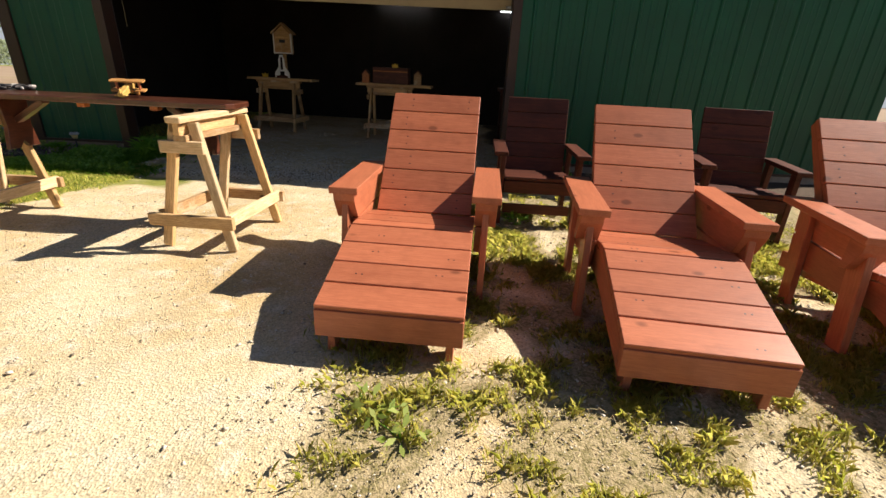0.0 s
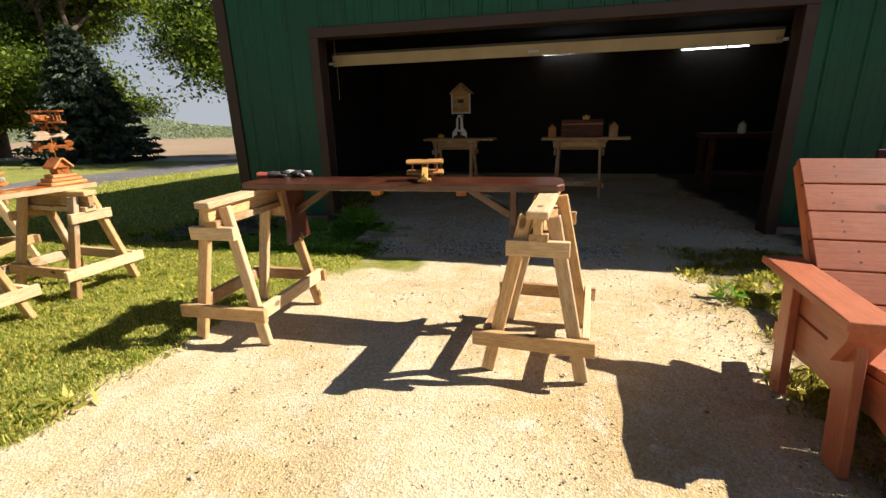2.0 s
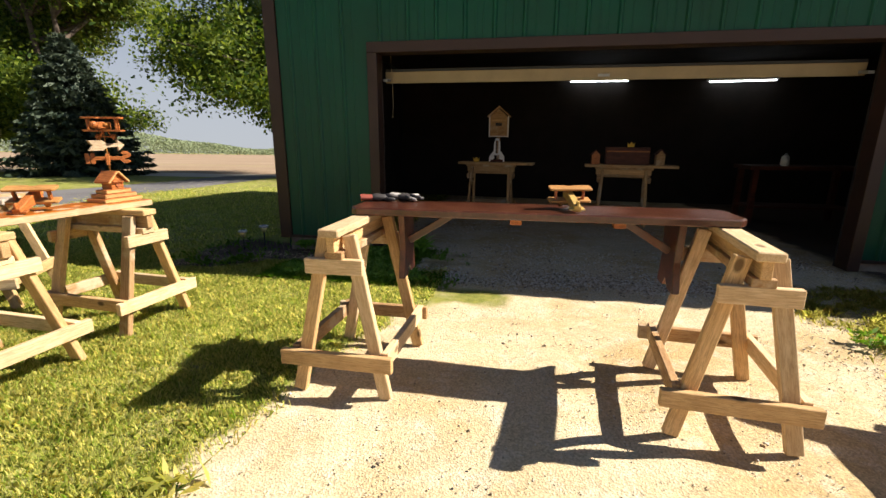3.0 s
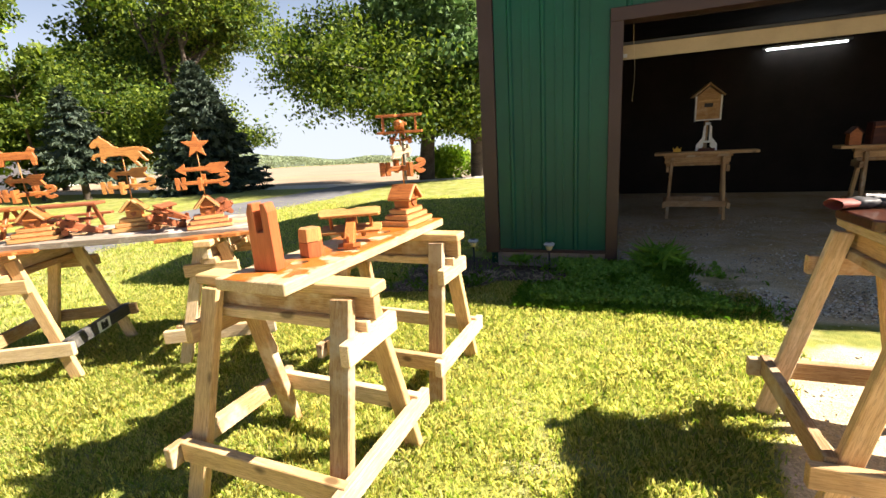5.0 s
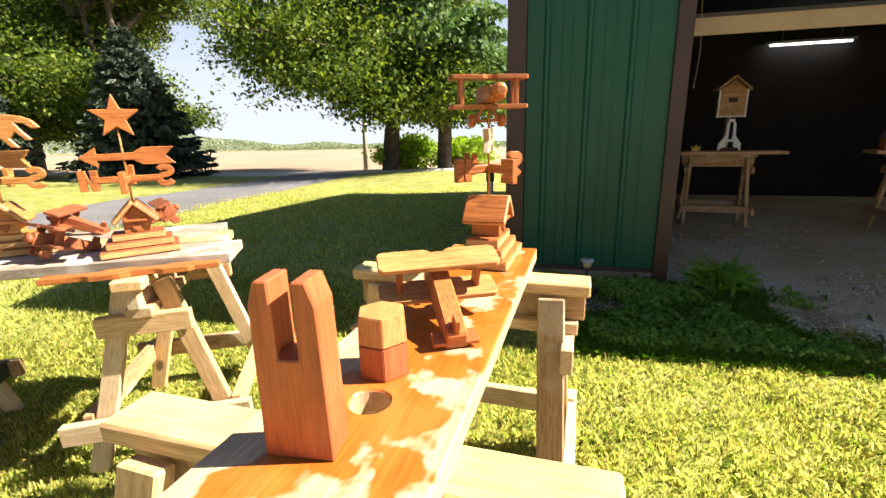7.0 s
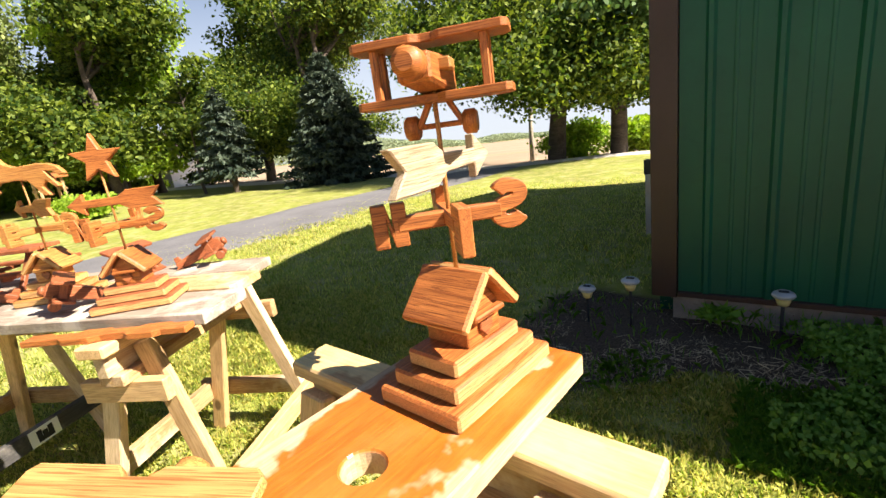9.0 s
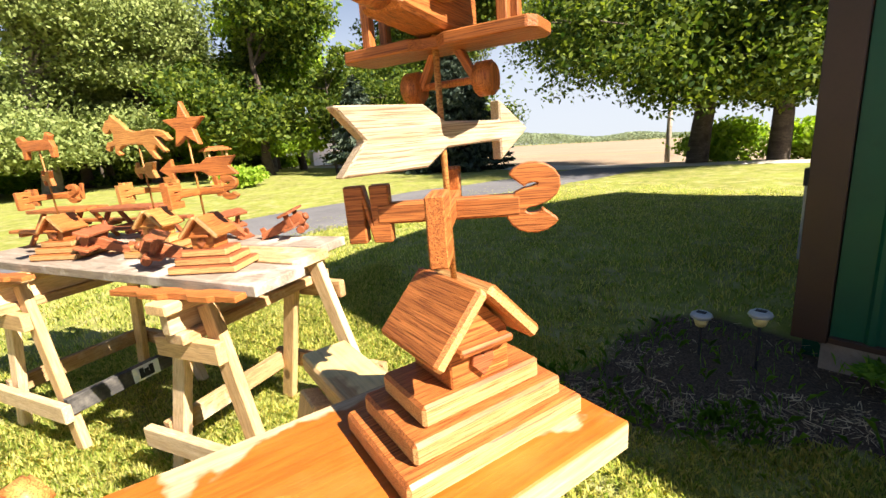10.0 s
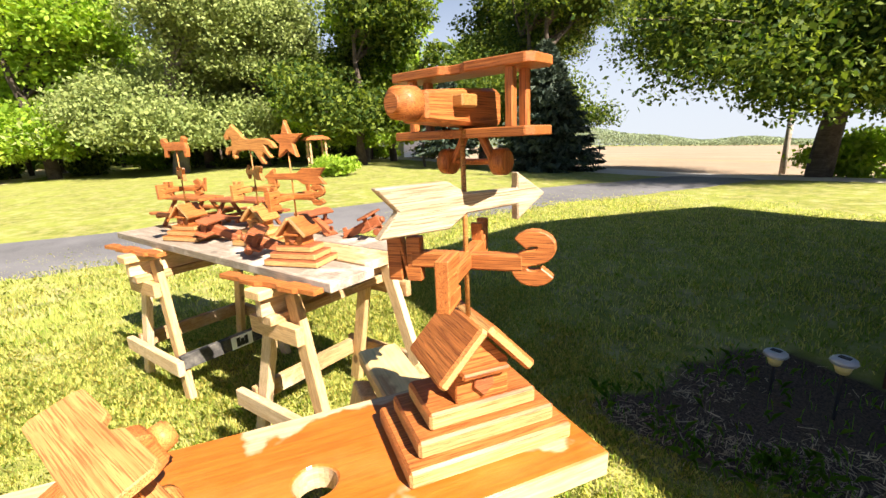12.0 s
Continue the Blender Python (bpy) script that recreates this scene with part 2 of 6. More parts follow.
def stick(name, p, q, w, h, mat, parent, label="", up=(0, 0, 1), bevel=0.003, taper=1.0):
    """A board from p to q; w across, h along up."""
    p, q, up = Vector(p), Vector(q), Vector(up)
    x = (q - p).normalized()
    y = up.cross(x).normalized()
    z = x.cross(y)
    m = Matrix((x, y, z)).transposed().to_4x4()
    m.translation = (p + q) / 2
    return part(name, box_bm((q - p).length, w, h, bevel, taper), mat, parent, label, m)


def slab(name, cx, cy, cz, sx, sy, sz, mat, parent=None, label="", bevel=0.003, m=None):
    """A box with its grain along its longest side in the plane."""
    if sy > sx:
        return part(name, box_bm(sy, sx, sz, bevel), mat, parent, label, pose(cx, cy, cz, 0, 0, 90))
    return part(name, box_bm(sx, sy, sz, bevel), mat, parent, label, pose(cx, cy, cz))


def prism_bm(outline, depth, bevel=0.002):
    """An outline in x, z drawn out along y by depth."""
    bm = bmesh.new()
    vs = [bm.verts.new((x, -depth / 2, z)) for x, z in outline]
    f = bm.faces.new(vs)
    out = bmesh.ops.extrude_face_region(bm, geom=[f])
    bmesh.ops.translate(bm, verts=[v for v in out["geom"] if isinstance(v, bmesh.types.BMVert)], vec=(0, depth, 0))
    bmesh.ops.recalc_face_normals(bm, faces=bm.faces[:])
    if bevel:
        bmesh.ops.bevel(bm, geom=[e for e in bm.edges if e.calc_face_angle(0) > 0.6], offset=bevel, segments=1, affect="EDGES")
    return bm


def rod_bm(r0, r1, length, n=12, bevel=0.0):
    """A round bar along z from 0 to length."""
    bm = bmesh.new()
    bmesh.ops.create_cone(bm, cap_ends=True, segments=n, radius1=r0, radius2=r1, depth=length)
    bmesh.ops.translate(bm, verts=bm.verts[:], vec=(0, 0, length / 2))
    if bevel:
        bmesh.ops.bevel(bm, geom=[e for e in bm.edges if e.calc_face_angle(0) > 1.0], offset=bevel, segments=2, affect="EDGES")
    for f in bm.faces:
        f.smooth = len(f.verts) == 4 and n > 8
    return bm


def tube_chain(bm, pts, radii, n=7):
    """A tapered limb through points."""
    rings = []
    for i, p in enumerate(pts):
        d = (pts[min(i + 1, len(pts) - 1)] - pts[max(i - 1, 0)]).normalized()
        a = d.orthogonal().normalized()
        b = d.cross(a)
        rings.append([bm.verts.new(p + (a * math.cos(6.2832 * k / n) + b * math.sin(6.2832 * k / n)) * radii[i]) for k in range(n)])
    for r, q in zip(rings[:-1], rings[1:]):
        off = min(range(n), key=lambda o: sum((r[k].co - q[(k + o) % n].co).length for k in range(n)))
        for k in range(n):
            bm.faces.new((r[k], r[(k + 1) % n], q[(k + 1 + off) % n], q[(k + off) % n])).smooth = True


def raw_mesh(name, verts, faces_flat, per, mat, smooth=False):
    """A mesh from arrays: all faces have the same number of corners."""
    me = bpy.data.meshes.new(name)
    n = len(faces_flat) // per
    me.vertices.add(len(verts))
    me.vertices.foreach_set("co", np.asarray(verts, np.float32).ravel())
    me.loops.add(n * per)
    me.loops.foreach_set("vertex_index", np.asarray(faces_flat, np.int32))
    me.polygons.add(n)
    me.polygons.foreach_set("loop_start", np.arange(0, n * per, per, dtype=np.int32))
    if smooth:
        me.polygons.foreach_set("use_smooth", np.ones(n, bool))
    me.update(calc_edges=True)
    me.materials.append(mat)
    return me


# ---- the ground ----
def height(x, y):
    x, y = np.asarray(x, float), np.asarray(y, float)
    z = -0.04 * np.clip(y - 10, 0, None)
    z = z + 0.22 * np.exp(-((x + 7.5) ** 2 + (y - 16.5) ** 2) / 22)
    return z


def lines(lo, hi, step, reach, grow=1.16):
    mid = np.arange(lo, hi + step / 2, step)
    out, s = [], step
    p = hi
    while p < reach:
        s *= grow
        p += s
        out.append(p)
    low, s, p = [], step, lo
    while p > -reach:
        s *= grow
        p -= s
        low.append(p)
    return np.array(low[::-1] + list(mid) + out)


def smooth01(v, a, b):
    k = np.clip((v - a) / (b - a), 0, 1)
    return k * k * (3 - 2 * k)


LATTICE = np.random.default_rng(4).uniform(-1, 1, (256, 256))


def wobble(x, y, s):
    """Smooth random relief, about -1 to 1, with lumps of 1 / s metres."""
    u, v = np.asarray(x, float) * s * 1.2 + 91.3 * s, np.asarray(y, float) * s * 1.2 + 37.7
    i, j = np.floor(u).astype(int), np.floor(v).astype(int)
    a, b = u - i, v - j
    a, b = a * a * (3 - 2 * a), b * b * (3 - 2 * b)
    i, j, i2, j2 = i % 256, j % 256, (i + 1) % 256, (j + 1) % 256
    return 1.3 * ((LATTICE[i, j] * (1 - a) + LATTICE[i2, j] * a) * (1 - b) + (LATTICE[i, j2] * (1 - a) + LATTICE[i2, j2] * a) * b)


def cover(x, y):
    """How much lawn, weeds, soil bed (with the barn floor's painted shade), field there is at a place, 0 to 1; the rest
    is limestone gravel.
    """
    w = wobble(x, y, 1.0) * 0.12 + wobble(x, y, 4.3) * 0.05
    edge = np.where(y < 3.2, -3.9, -3.9 + (y - 3.2) * 0.25)
    lawn = smooth01(edge + w - x, -0.08, 0.12) * smooth01(y, -6, -5)
    lawn = lawn * (1 - smooth01(y, 5.3, 5.7) * smooth01(x, -4.5, -4.2))
    lawn = np.maximum(lawn, smooth01(-x + 4 * w, 2.2, 3.1) * smooth01(y + w, 4.5, 4.75) * (1 - smooth01(y, 4.9, 5.2)))
    spots = wobble(x, y, 2.3) * 0.5 + wobble(x + 7, y - 3, 5.7) * 0.5
    weeds = smooth01(x + w, -0.75, -0.2) * smooth01(spots, -0.75, 0.15) * (1 - smooth01(y, 5.4, 6.0))
    strip = smooth01(spots, -0.2, 0.5) * smooth01(y, 5.1, 5.4) * (1 - smooth01(y, 6.1, 6.4)) * 0.8 * smooth01(-x, 2.6, 3.6)
    weeds = np.maximum(weeds, strip)
    bed = smooth01(w * 1.8 + x, -6.4, -6.05) * smooth01(-x + w, 4.35, 4.6) * smooth01(y + w * 1.8 - 0.28 * smooth01(x, -5.7, -5.1), 5.02, 5.35) * (1 - smooth01(y, 6.5, 6.7))
    right_bed = smooth01(x + w, 0.45, 0.8) * smooth01(y + w, 4.9, 5.5)
    bed = np.maximum(bed, right_bed * 0.8)
    # soil colour stands in for the shade deeper inside the barn
    bed = np.maximum(bed, smooth01(y, 8.2, 9.6) * (1 - smooth01(y, 11.5, 11.6)) * smooth01(x, -5.6, -5.5) * 0.12)
    field = smooth01(y + 0.04 * x, 18.4, 18.9)
    strip_green = smooth01(y, 30, 31) * (1 - smooth01(y, 33, 34.5)) * smooth01(-x, 8, 12)
    beyond = smooth01(np.hypot(x, y), 425, 440)
    return np.maximum(lawn, beyond), weeds, bed, field * (1 - strip_green) * (1 - beyond)


def ground_material():
    m, nt, b = material("ground_cover", (0.4, 0.35, 0.26), 0.95)
    tc = nt.nodes.new("ShaderNodeTexCoord")
    v = tc.outputs["Object"]

    def attr(name):
        a = nt.nodes.new("ShaderNodeAttribute")
        a.attribute_name = name
        return a.outputs["Fac"]

    big, mid, fine = noise_of(nt, v, 0.9, 4.0), noise_of(nt, v, 7.0, 5.0, 0.65), noise_of(nt, v, 90.0, 4.0, 0.7)
    vor = node(nt, "ShaderNodeTexVoronoi", Scale=120.0)
    nt.links.new(v, vor.inputs["Vector"])
    gravel = mix(nt, (0.62, 0.51, 0.33), (0.5, 0.36, 0.18), ramp(nt, big, 0.42, 0.62))
    gravel = mix(nt, gravel, (0.66, 0.58, 0.45), ramp(nt, mid, 0.5, 0.7, 0, 0.7))
    gravel = mix(nt, gravel, (0.22, 0.16, 0.09), ramp(nt, fine, 0.57, 0.72, 0, 0.6))
    stones = nt.nodes.new("ShaderNodeHueSaturation")
    nt.links.new(gravel, stones.inputs["Color"])
    bw = nt.nodes.new("ShaderNodeRGBToBW")
    nt.links.new(vor.outputs["Color"], bw.inputs[0])
    nt.links.new(ramp(nt, bw.outputs[0], 0.1, 0.9, 0.75, 1.25), stones.inputs["Value"])
    gravel = stones.outputs[0]
    turf = mix(nt, (0.12, 0.15, 0.026), (0.34, 0.31, 0.075), ramp(nt, mid, 0.35, 0.7))
    turf = mix(nt, turf, (0.28, 0.31, 0.055), ramp(nt, big, 0.4, 0.65, 0, 0.8))
    turf = mix(nt, turf, (0.52, 0.43, 0.24), ramp(nt, noise_of(nt, v, 3.1, 5.0, 0.7), 0.48, 0.66, 0, 0.5))
    turf = mix(nt, turf, (0.1, 0.13, 0.02), ramp(nt, fine, 0.5, 0.8, 0, 0.55))
    bare = mix(nt, (0.42, 0.33, 0.19), (0.19, 0.16, 0.065), ramp(nt, noise_of(nt, v, 38.0, 5.0, 0.75), 0.42, 0.6))
    soil = mix(nt, (0.05, 0.034, 0.023), (0.17, 0.12, 0.08), ramp(nt, fine, 0.4, 0.7))
    field = mix(nt, (0.29, 0.21, 0.14), (0.36, 0.27, 0.185), ramp(nt, noise_of(nt, v, 0.15, 4.0), 0.35, 0.65))
    field = mix(nt, field, (0.22, 0.155, 0.1), ramp(nt, noise_of(nt, v, 2.0, 5.0, 0.7), 0.5, 0.75, 0, 0.6))
    rough_edge = mid
    def mask(name, lo=0.3, hi=0.7):
        s = nt.nodes.new("ShaderNodeMath")
        s.operation = "MULTIPLY_ADD"
        nt.links.new(rough_edge, s.inputs[0])
        s.inputs[1].default_value = 0.6
        nt.links.new(attr(name), s.inputs[2])
        return ramp(nt, s.outputs[0], lo + 0.3, hi + 0.3)
    col = mix(nt, gravel, bare, mask("weeds"))
    col = mix(nt, col, turf, mask("lawn"))
    col = mix(nt, col, soil, mask("bed"))
    col = mix(nt, col, field, mask("field"))
    nt.links.new(col, b.inputs["Base Color"])
    b.inputs["Specular IOR Level"].default_value = 0.2
    hsum = nt.nodes.new("ShaderNodeMath")
    hsum.operation = "ADD"
    nt.links.new(fine, hsum.inputs[0])
    nt.links.new(vor.outputs["Distance"], hsum.inputs[1])
    bump(nt, b, hsum.outputs[0], 0.45, 0.01)
    return m


xs, ys = lines(-12.0, 4.0, 0.1, 2500), lines(0.0, 9.0, 0.1, 2500)
gx, gy = np.meshgrid(xs, ys, indexing="ij")
gz = height(gx, gy)
near_mask = (np.abs(gx + 4) < 9) & (np.abs(gy - 4.5) < 6)
gz = gz + np.where(near_mask, 0.008 * wobble(gx, gy, 3.1) + 0.006 * wobble(gx + 3, gy, 9.0), 0) - np.where(near_mask, 0.008, 0)
bedk = cover(gx, gy)[2]
gz = gz + 0.012 * bedk - 0.075 * smooth01(gy, 5.75, 6.2) * (1 - smooth01(gy, 6.5, 6.8)) * smooth01(-gx, 4.35, 4.6) * smooth01(gx, -6.3, -5.9)
ni, nj = gx.shape
idx = np.arange(ni * nj).reshape(ni, nj)
quads = np.stack([idx[:-1, :-1], idx[1:, :-1], idx[1:, 1:], idx[:-1, 1:]], -1).reshape(-1)
ground_me = raw_mesh("ground", np.stack([gx, gy, gz], -1).reshape(-1, 3), quads, 4, ground_material(), True)
for key, values in zip(("lawn", "weeds", "bed", "field"), cover(gx, gy)):
    ground_me.attributes.new(key, "FLOAT", "POINT").data.foreach_set("value", values.ravel().astype(np.float32))
tagged(new("ground", ground_me), "sunlit limestone gravel, mown lawn and tilled field", "ground", kind="structure")


def strip_mesh(name, points, width, mat, lift, label):
    """A road along a smooth line of points, draped on the ground."""
    n = 80
    pts = np.array(points, float)
    k = np.linspace(0, len(pts) - 1, n)
    line = np.stack([np.interp(k, range(len(pts)), pts[:, i]) for i in (0, 1)], -1)
    for _ in range(8):
        line[1:-1] = (line[:-2] + line[1:-1] * 2 + line[2:]) / 4
    d = np.gradient(line, axis=0)
    d /= np.linalg.norm(d, axis=1)[:, None]
    nrm = np.stack([-d[:, 1], d[:, 0]], -1)
    rows, across = [], np.linspace(-0.5, 0.5, 7)
    for a in across:
        p = line + nrm * (a * width + 0.08 * np.sin(k * 9 + a * 5)[:, None] * (abs(a) > 0.45))
        rows.append(np.stack([p[:, 0], p[:, 1], height(p[:, 0], p[:, 1]) + lift - 0.03 * (abs(a) > 0.45)], -1))
    v = np.stack(rows, 0)
    i = np.arange(7 * n).reshape(7, n)
    q = np.stack([i[:-1, :-1], i[1:, :-1], i[1:, 1:], i[:-1, 1:]], -1).reshape(-1)
    return tagged(new(name, raw_mesh(name, v.reshape(-1, 3), q, 4, mat, True)), label, "road", kind="structure")


def road_material(name, a, c):
    m, nt, b = material(name, a, 0.9)
    v = nt.nodes.new("ShaderNodeTexCoord").outputs["Object"]
    col = mix(nt, a, c, ramp(nt, noise_of(nt, v, 0.8, 6.0, 0.65), 0.4, 0.65))
    col = mix(nt, col, [x * 1.35 for x in a], ramp(nt, noise_of(nt, v, 60.0, 3.0), 0.5, 0.75, 0, 0.8))
    nt.links.new(col, b.inputs["Base Color"])
    bump(nt, b, noise_of(nt, v, 80.0, 3.0), 0.4, 0.01)
    return m


strip_mesh("road_driveway", [(-13.6, -60), (-13.4, -20), (-13.0, -4), (-12.8, 2), (-12.8, 7), (-12.5, 11), (-12.7, 15), (-13.6, 18.6)], 2.9,
           road_material("asphalt", (0.15, 0.143, 0.145), (0.095, 0.09, 0.092)), 0.025, "grey asphalt driveway curving past the lawn")
strip_mesh("road_gravel", [(-160, 25.5), (-60, 21), (-30, 19.4), (-14, 18.4), (0, 17.6), (60, 15)], 2.6,
           road_material("pale_gravel_road", (0.52, 0.47, 0.41), (0.42, 0.37, 0.3)), 0.03, "pale gravel road along the tilled field")


# ---- the pole barn ----
BX0, BX1, BY0, BY1 = -5.6, 5.2, 6.3, 11.7
EAVE, RIDGE = 3.2, 4.0
DX0, DX1, DTOP = -4.32, 0.55, 2.17
BASE = 0.1
barn = thing("pole_barn", pose(BX0, BY0, 0), "green ribbed steel pole barn with brown trim, open garage door", "barn")
barn["kind"] = "structure"


def barn_part(name, bm, mat, label="", parent=None, shift=(0, 0, 0)):
    ob = part(name, bm, mat, parent or barn, label)
    ob.matrix_basis = Matrix.Translation(Vector(shift) - Vector((BX0, BY0, 0)))
    return ob


def ribbed(x0, x1, z0, z1, y, pitch=0.305, phase=0.15):
    """A ribbed steel sheet standing in the plane y, ribs proud towards -y, with a back face 1 cm behind."""
    bm = bmesh.new()
    prof = [(x0, 0)]
    x = x0 + phase
    while x < x1 - 0.03:
        prof += [(x - 0.026, 0), (x - 0.011, 0.019), (x + 0.011, 0.019), (x + 0.026, 0)]
        for k in (0.38, 0.62):
            c = x + pitch * k
            if c < x1 - 0.02:
                prof += [(c - 0.012, 0), (c - 0.006, 0.004), (c + 0.006, 0.004), (c + 0.012, 0)]
        x += pitch
    prof.append((x1, 0))
    front = [[bm.verts.new((px, y - d, z)) for px, d in prof] for z in (z0, z1)]
    for i in range(len(prof) - 1):
        bm.faces.new((front[0][i], front[0][i + 1], front[1][i + 1], front[1][i]))
    back = [bm.verts.new((px, y + 0.03, z)) for px, z in ((x0, z0), (x1, z0), (x1, z1), (x0, z1))]
    bm.faces.new(back[::-1])
    return bm


def sheets(name, x0, x1, z0, z1, y):
    x = x0
    while x < x1 - 0.02:
        e = min(x + 0.915, x1)
        barn_part(name, ribbed(x, e, z0, z1, y), STEEL_GREEN)
        x = e


sheets("steel_sheet", BX0 + 0.13, DX0 - 0.11, BASE, EAVE, BY0)
sheets("steel_sheet", DX0 - 0.11, DX1 + 0.11, DTOP + 0.11, EAVE, BY0)
sheets("steel_sheet", DX1 + 0.11, BX1, BASE, EAVE, BY0)


def bbox(name, x0, x1, y0, y1, z0, z1, mat, label="", bevel=0.004):
    ob = barn_part(name, box_bm(x1 - x0, y1 - y0, z1 - z0, bevel), mat, label)
    ob.matrix_basis = Matrix.Translation(Vector(((x0 + x1) / 2, (y0 + y1) / 2, (z0 + z1) / 2)) - Vector((BX0, BY0, 0)))
    return ob


bbox("corner_trim", BX0 - 0.02, BX0 + 0.125, BY0 - 0.025, BY0 + 0.14, BASE - 0.02, EAVE, BROWN_TRIM, "brown corner trim")
bbox("base_board", BX0 + 0.1, DX0 - 0.1, BY0 + 0.002, BY0 + 0.08, -0.15, BASE - 0.012, CONCRETE, "pale concrete footing")
bbox("base_board", DX1 + 0.1, BX1, BY0 + 0.002, BY0 + 0.08, -0.15, BASE - 0.012, CONCRETE, "pale concrete footing")
bbox("drip_trim", BX0 + 0.13, DX0 - 0.11, BY0 - 0.03, BY0 + 0.01, BASE - 0.012, BASE + 0.02, BROWN_TRIM)
bbox("drip_trim", DX1 + 0.11, BX1, BY0 - 0.03, BY0 + 0.01, BASE - 0.012, BASE + 0.02, BROWN_TRIM)
bbox("door_jamb", DX0 - 0.11, DX0, BY0 - 0.03, BY0 + 0.16, 0.0, DTOP, BROWN_TRIM, "brown door jamb")
bbox("door_jamb", DX1, DX1 + 0.11, BY0 - 0.03, BY0 + 0.16, 0.0, DTOP, BROWN_TRIM, "brown door jamb")
bbox("door_header", DX0 - 0.11, DX1 + 0.11, BY0 - 0.032, BY0 + 0.16, DTOP, DTOP + 0.11, BROWN_TRIM, "brown door header")
bbox("wall_west", BX0, BX0 + 0.1, BY0 + 0.14, BY1, -0.1, EAVE, STEEL_GREEN, "green steel side wall")
bbox("wall_east", BX1 - 0.1, BX1, BY0 + 0.03, BY1, -0.1, EAVE, STEEL_GREEN)
bbox("wall_north", BX0 + 0.1, BX1 - 0.1, BY1 - 0.1, BY1, -0.1, EAVE, STEEL_GREEN)
# lining and ceiling carry the interior shade in their colour
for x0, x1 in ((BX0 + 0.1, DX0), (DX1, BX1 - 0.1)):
    bbox("inner_lining", x0, x1, BY0 + 0.165, BY0 + 0.19, -0.1, 2.7, SHADE_BOARD)
bbox("inner_lining", DX0, DX1, BY0 + 0.165, BY0 + 0.19, DTOP, 2.7, SHADE_BOARD)
bbox("inner_lining", BX0 + 0.11, BX0 + 0.13, BY0 + 0.2, BY1 - 0.15, -0.1, 2.7, SHADE_BOARD)
bbox("inner_lining", BX1 - 0.13, BX1 - 0.11, BY0 + 0.2, BY1 - 0.15, -0.1, 2.7, SHADE_BOARD)
bbox("inner_lining", BX0 + 0.13, BX1 - 0.13, BY1 - 0.14, BY1 - 0.12, -0.1, 2.7, SHADE_BOARD)
tagged(slab("ceiling", (BX0 + BX1) / 2, (BY0 + BY1) / 2 + 0.05, 2.72, BX1 - BX0 - 0.3, BY1 - BY0 - 0.4, 0.03, SHADE_BOARD), "board ceiling of the barn, near-black for the interior shade", "ceiling", kind="structure")
roof = bmesh.new()
yr = (BY0 + BY1) / 2
rows = [[roof.verts.new((x, y, z)) for x in (BX0 - 0.15, BX1 + 0.25)] for y, z in
        ((BY0 - 0.38, EAVE - 0.0), (yr, RIDGE), (BY1 + 0.3, EAVE), (BY1 + 0.3, EAVE + 0.07), (yr, RIDGE + 0.07), (BY0 - 0.38, EAVE + 0.1))]
for i in range(6):
    a, b2 = rows[i], rows[(i + 1) % 6]
    roof.faces.new((a[0], a[1], b2[1], b2[0]))
for s in (0, 1):
    roof.faces.new([r[s] for r in rows[:2]] + [rows[4][s], rows[5][s]])
    roof.faces.new([rows[1][s], rows[2][s], rows[3][s], rows[4][s]])
bmesh.ops.recalc_face_normals(roof, faces=roof.faces[:])
barn_part("roof", roof, ROOF_STEEL, "low brown steel roof with a shallow eave")
for x in (BX0, BX1):
    gable = prism_bm([(BY0, EAVE), (BY1, EAVE), (yr, RIDGE)], 0.08, 0)
    ob = barn_part("gable", gable, STEEL_GREEN)
    ob.matrix_basis = pose(x - BX0 + (0.05 if x == BX0 else -0.05), -BY0, 0, 0, 0, 90) @ pose(0, 0, 0)

cord = thing("pull_cord", pose(-4.22, 6.5, 1.53), "thin white cord hanging beside the door jamb", "cord")
cord_bm = bmesh.new()
tube_chain(cord_bm, [Vector((0.012 * math.sin(k * 0.9), 0.01 * math.cos(k * 1.3), 0.13 * k)) for k in range(6)], [0.0022] * 6, 6)
part("rope", cord_bm, CREAM, cord)
part("knot", rod_bm(0.006, 0.005, 0.02, 8, 0.001), CREAM, cord, "", pose(0, 0.01, -0.02))

# raised sectional garage door under the ceiling
gdoor = thing("garage_door", pose(0, 6.7, 2.0, 7.0, 0, 0), "cream sectional garage door raised under the ceiling", "garage door")
for i in range(4):
    slab("door_section", (DX0 + DX1) / 2, 0.26 + i * 0.54, 0.0 + i * 0.005, DX1 - DX0 + 0.06, 0.52, 0.05, CREAM, gdoor)
slab("bottom_rail", (DX0 + DX1) / 2, -0.03, -0.03, DX1 - DX0 + 0.04, 0.035, 0.13, CREAM, gdoor, "cream bottom rail with a rubber seal")
slab("seal", (DX0 + DX1) / 2, -0.055, 0.045, DX1 - DX0 + 0.02, 0.012, 0.03, BLACK, gdoor)
for x in (DX0 + 0.02, DX1 - 0.02):
    stick("track", (x, -0.2, -0.06), (x, 2.3, -0.06), 0.05, 0.03, GREY_METAL, gdoor, "galvanised track")
    stick("hanger", (x, 1.9, -0.05), (x, 1.9, 0.7), 0.03, 0.03, GREY_METAL, gdoor)
slab("handle", -1.9, -0.06, -0.045, 0.12, 0.02, 0.03, GREY_METAL, gdoor, "grey lift handle")

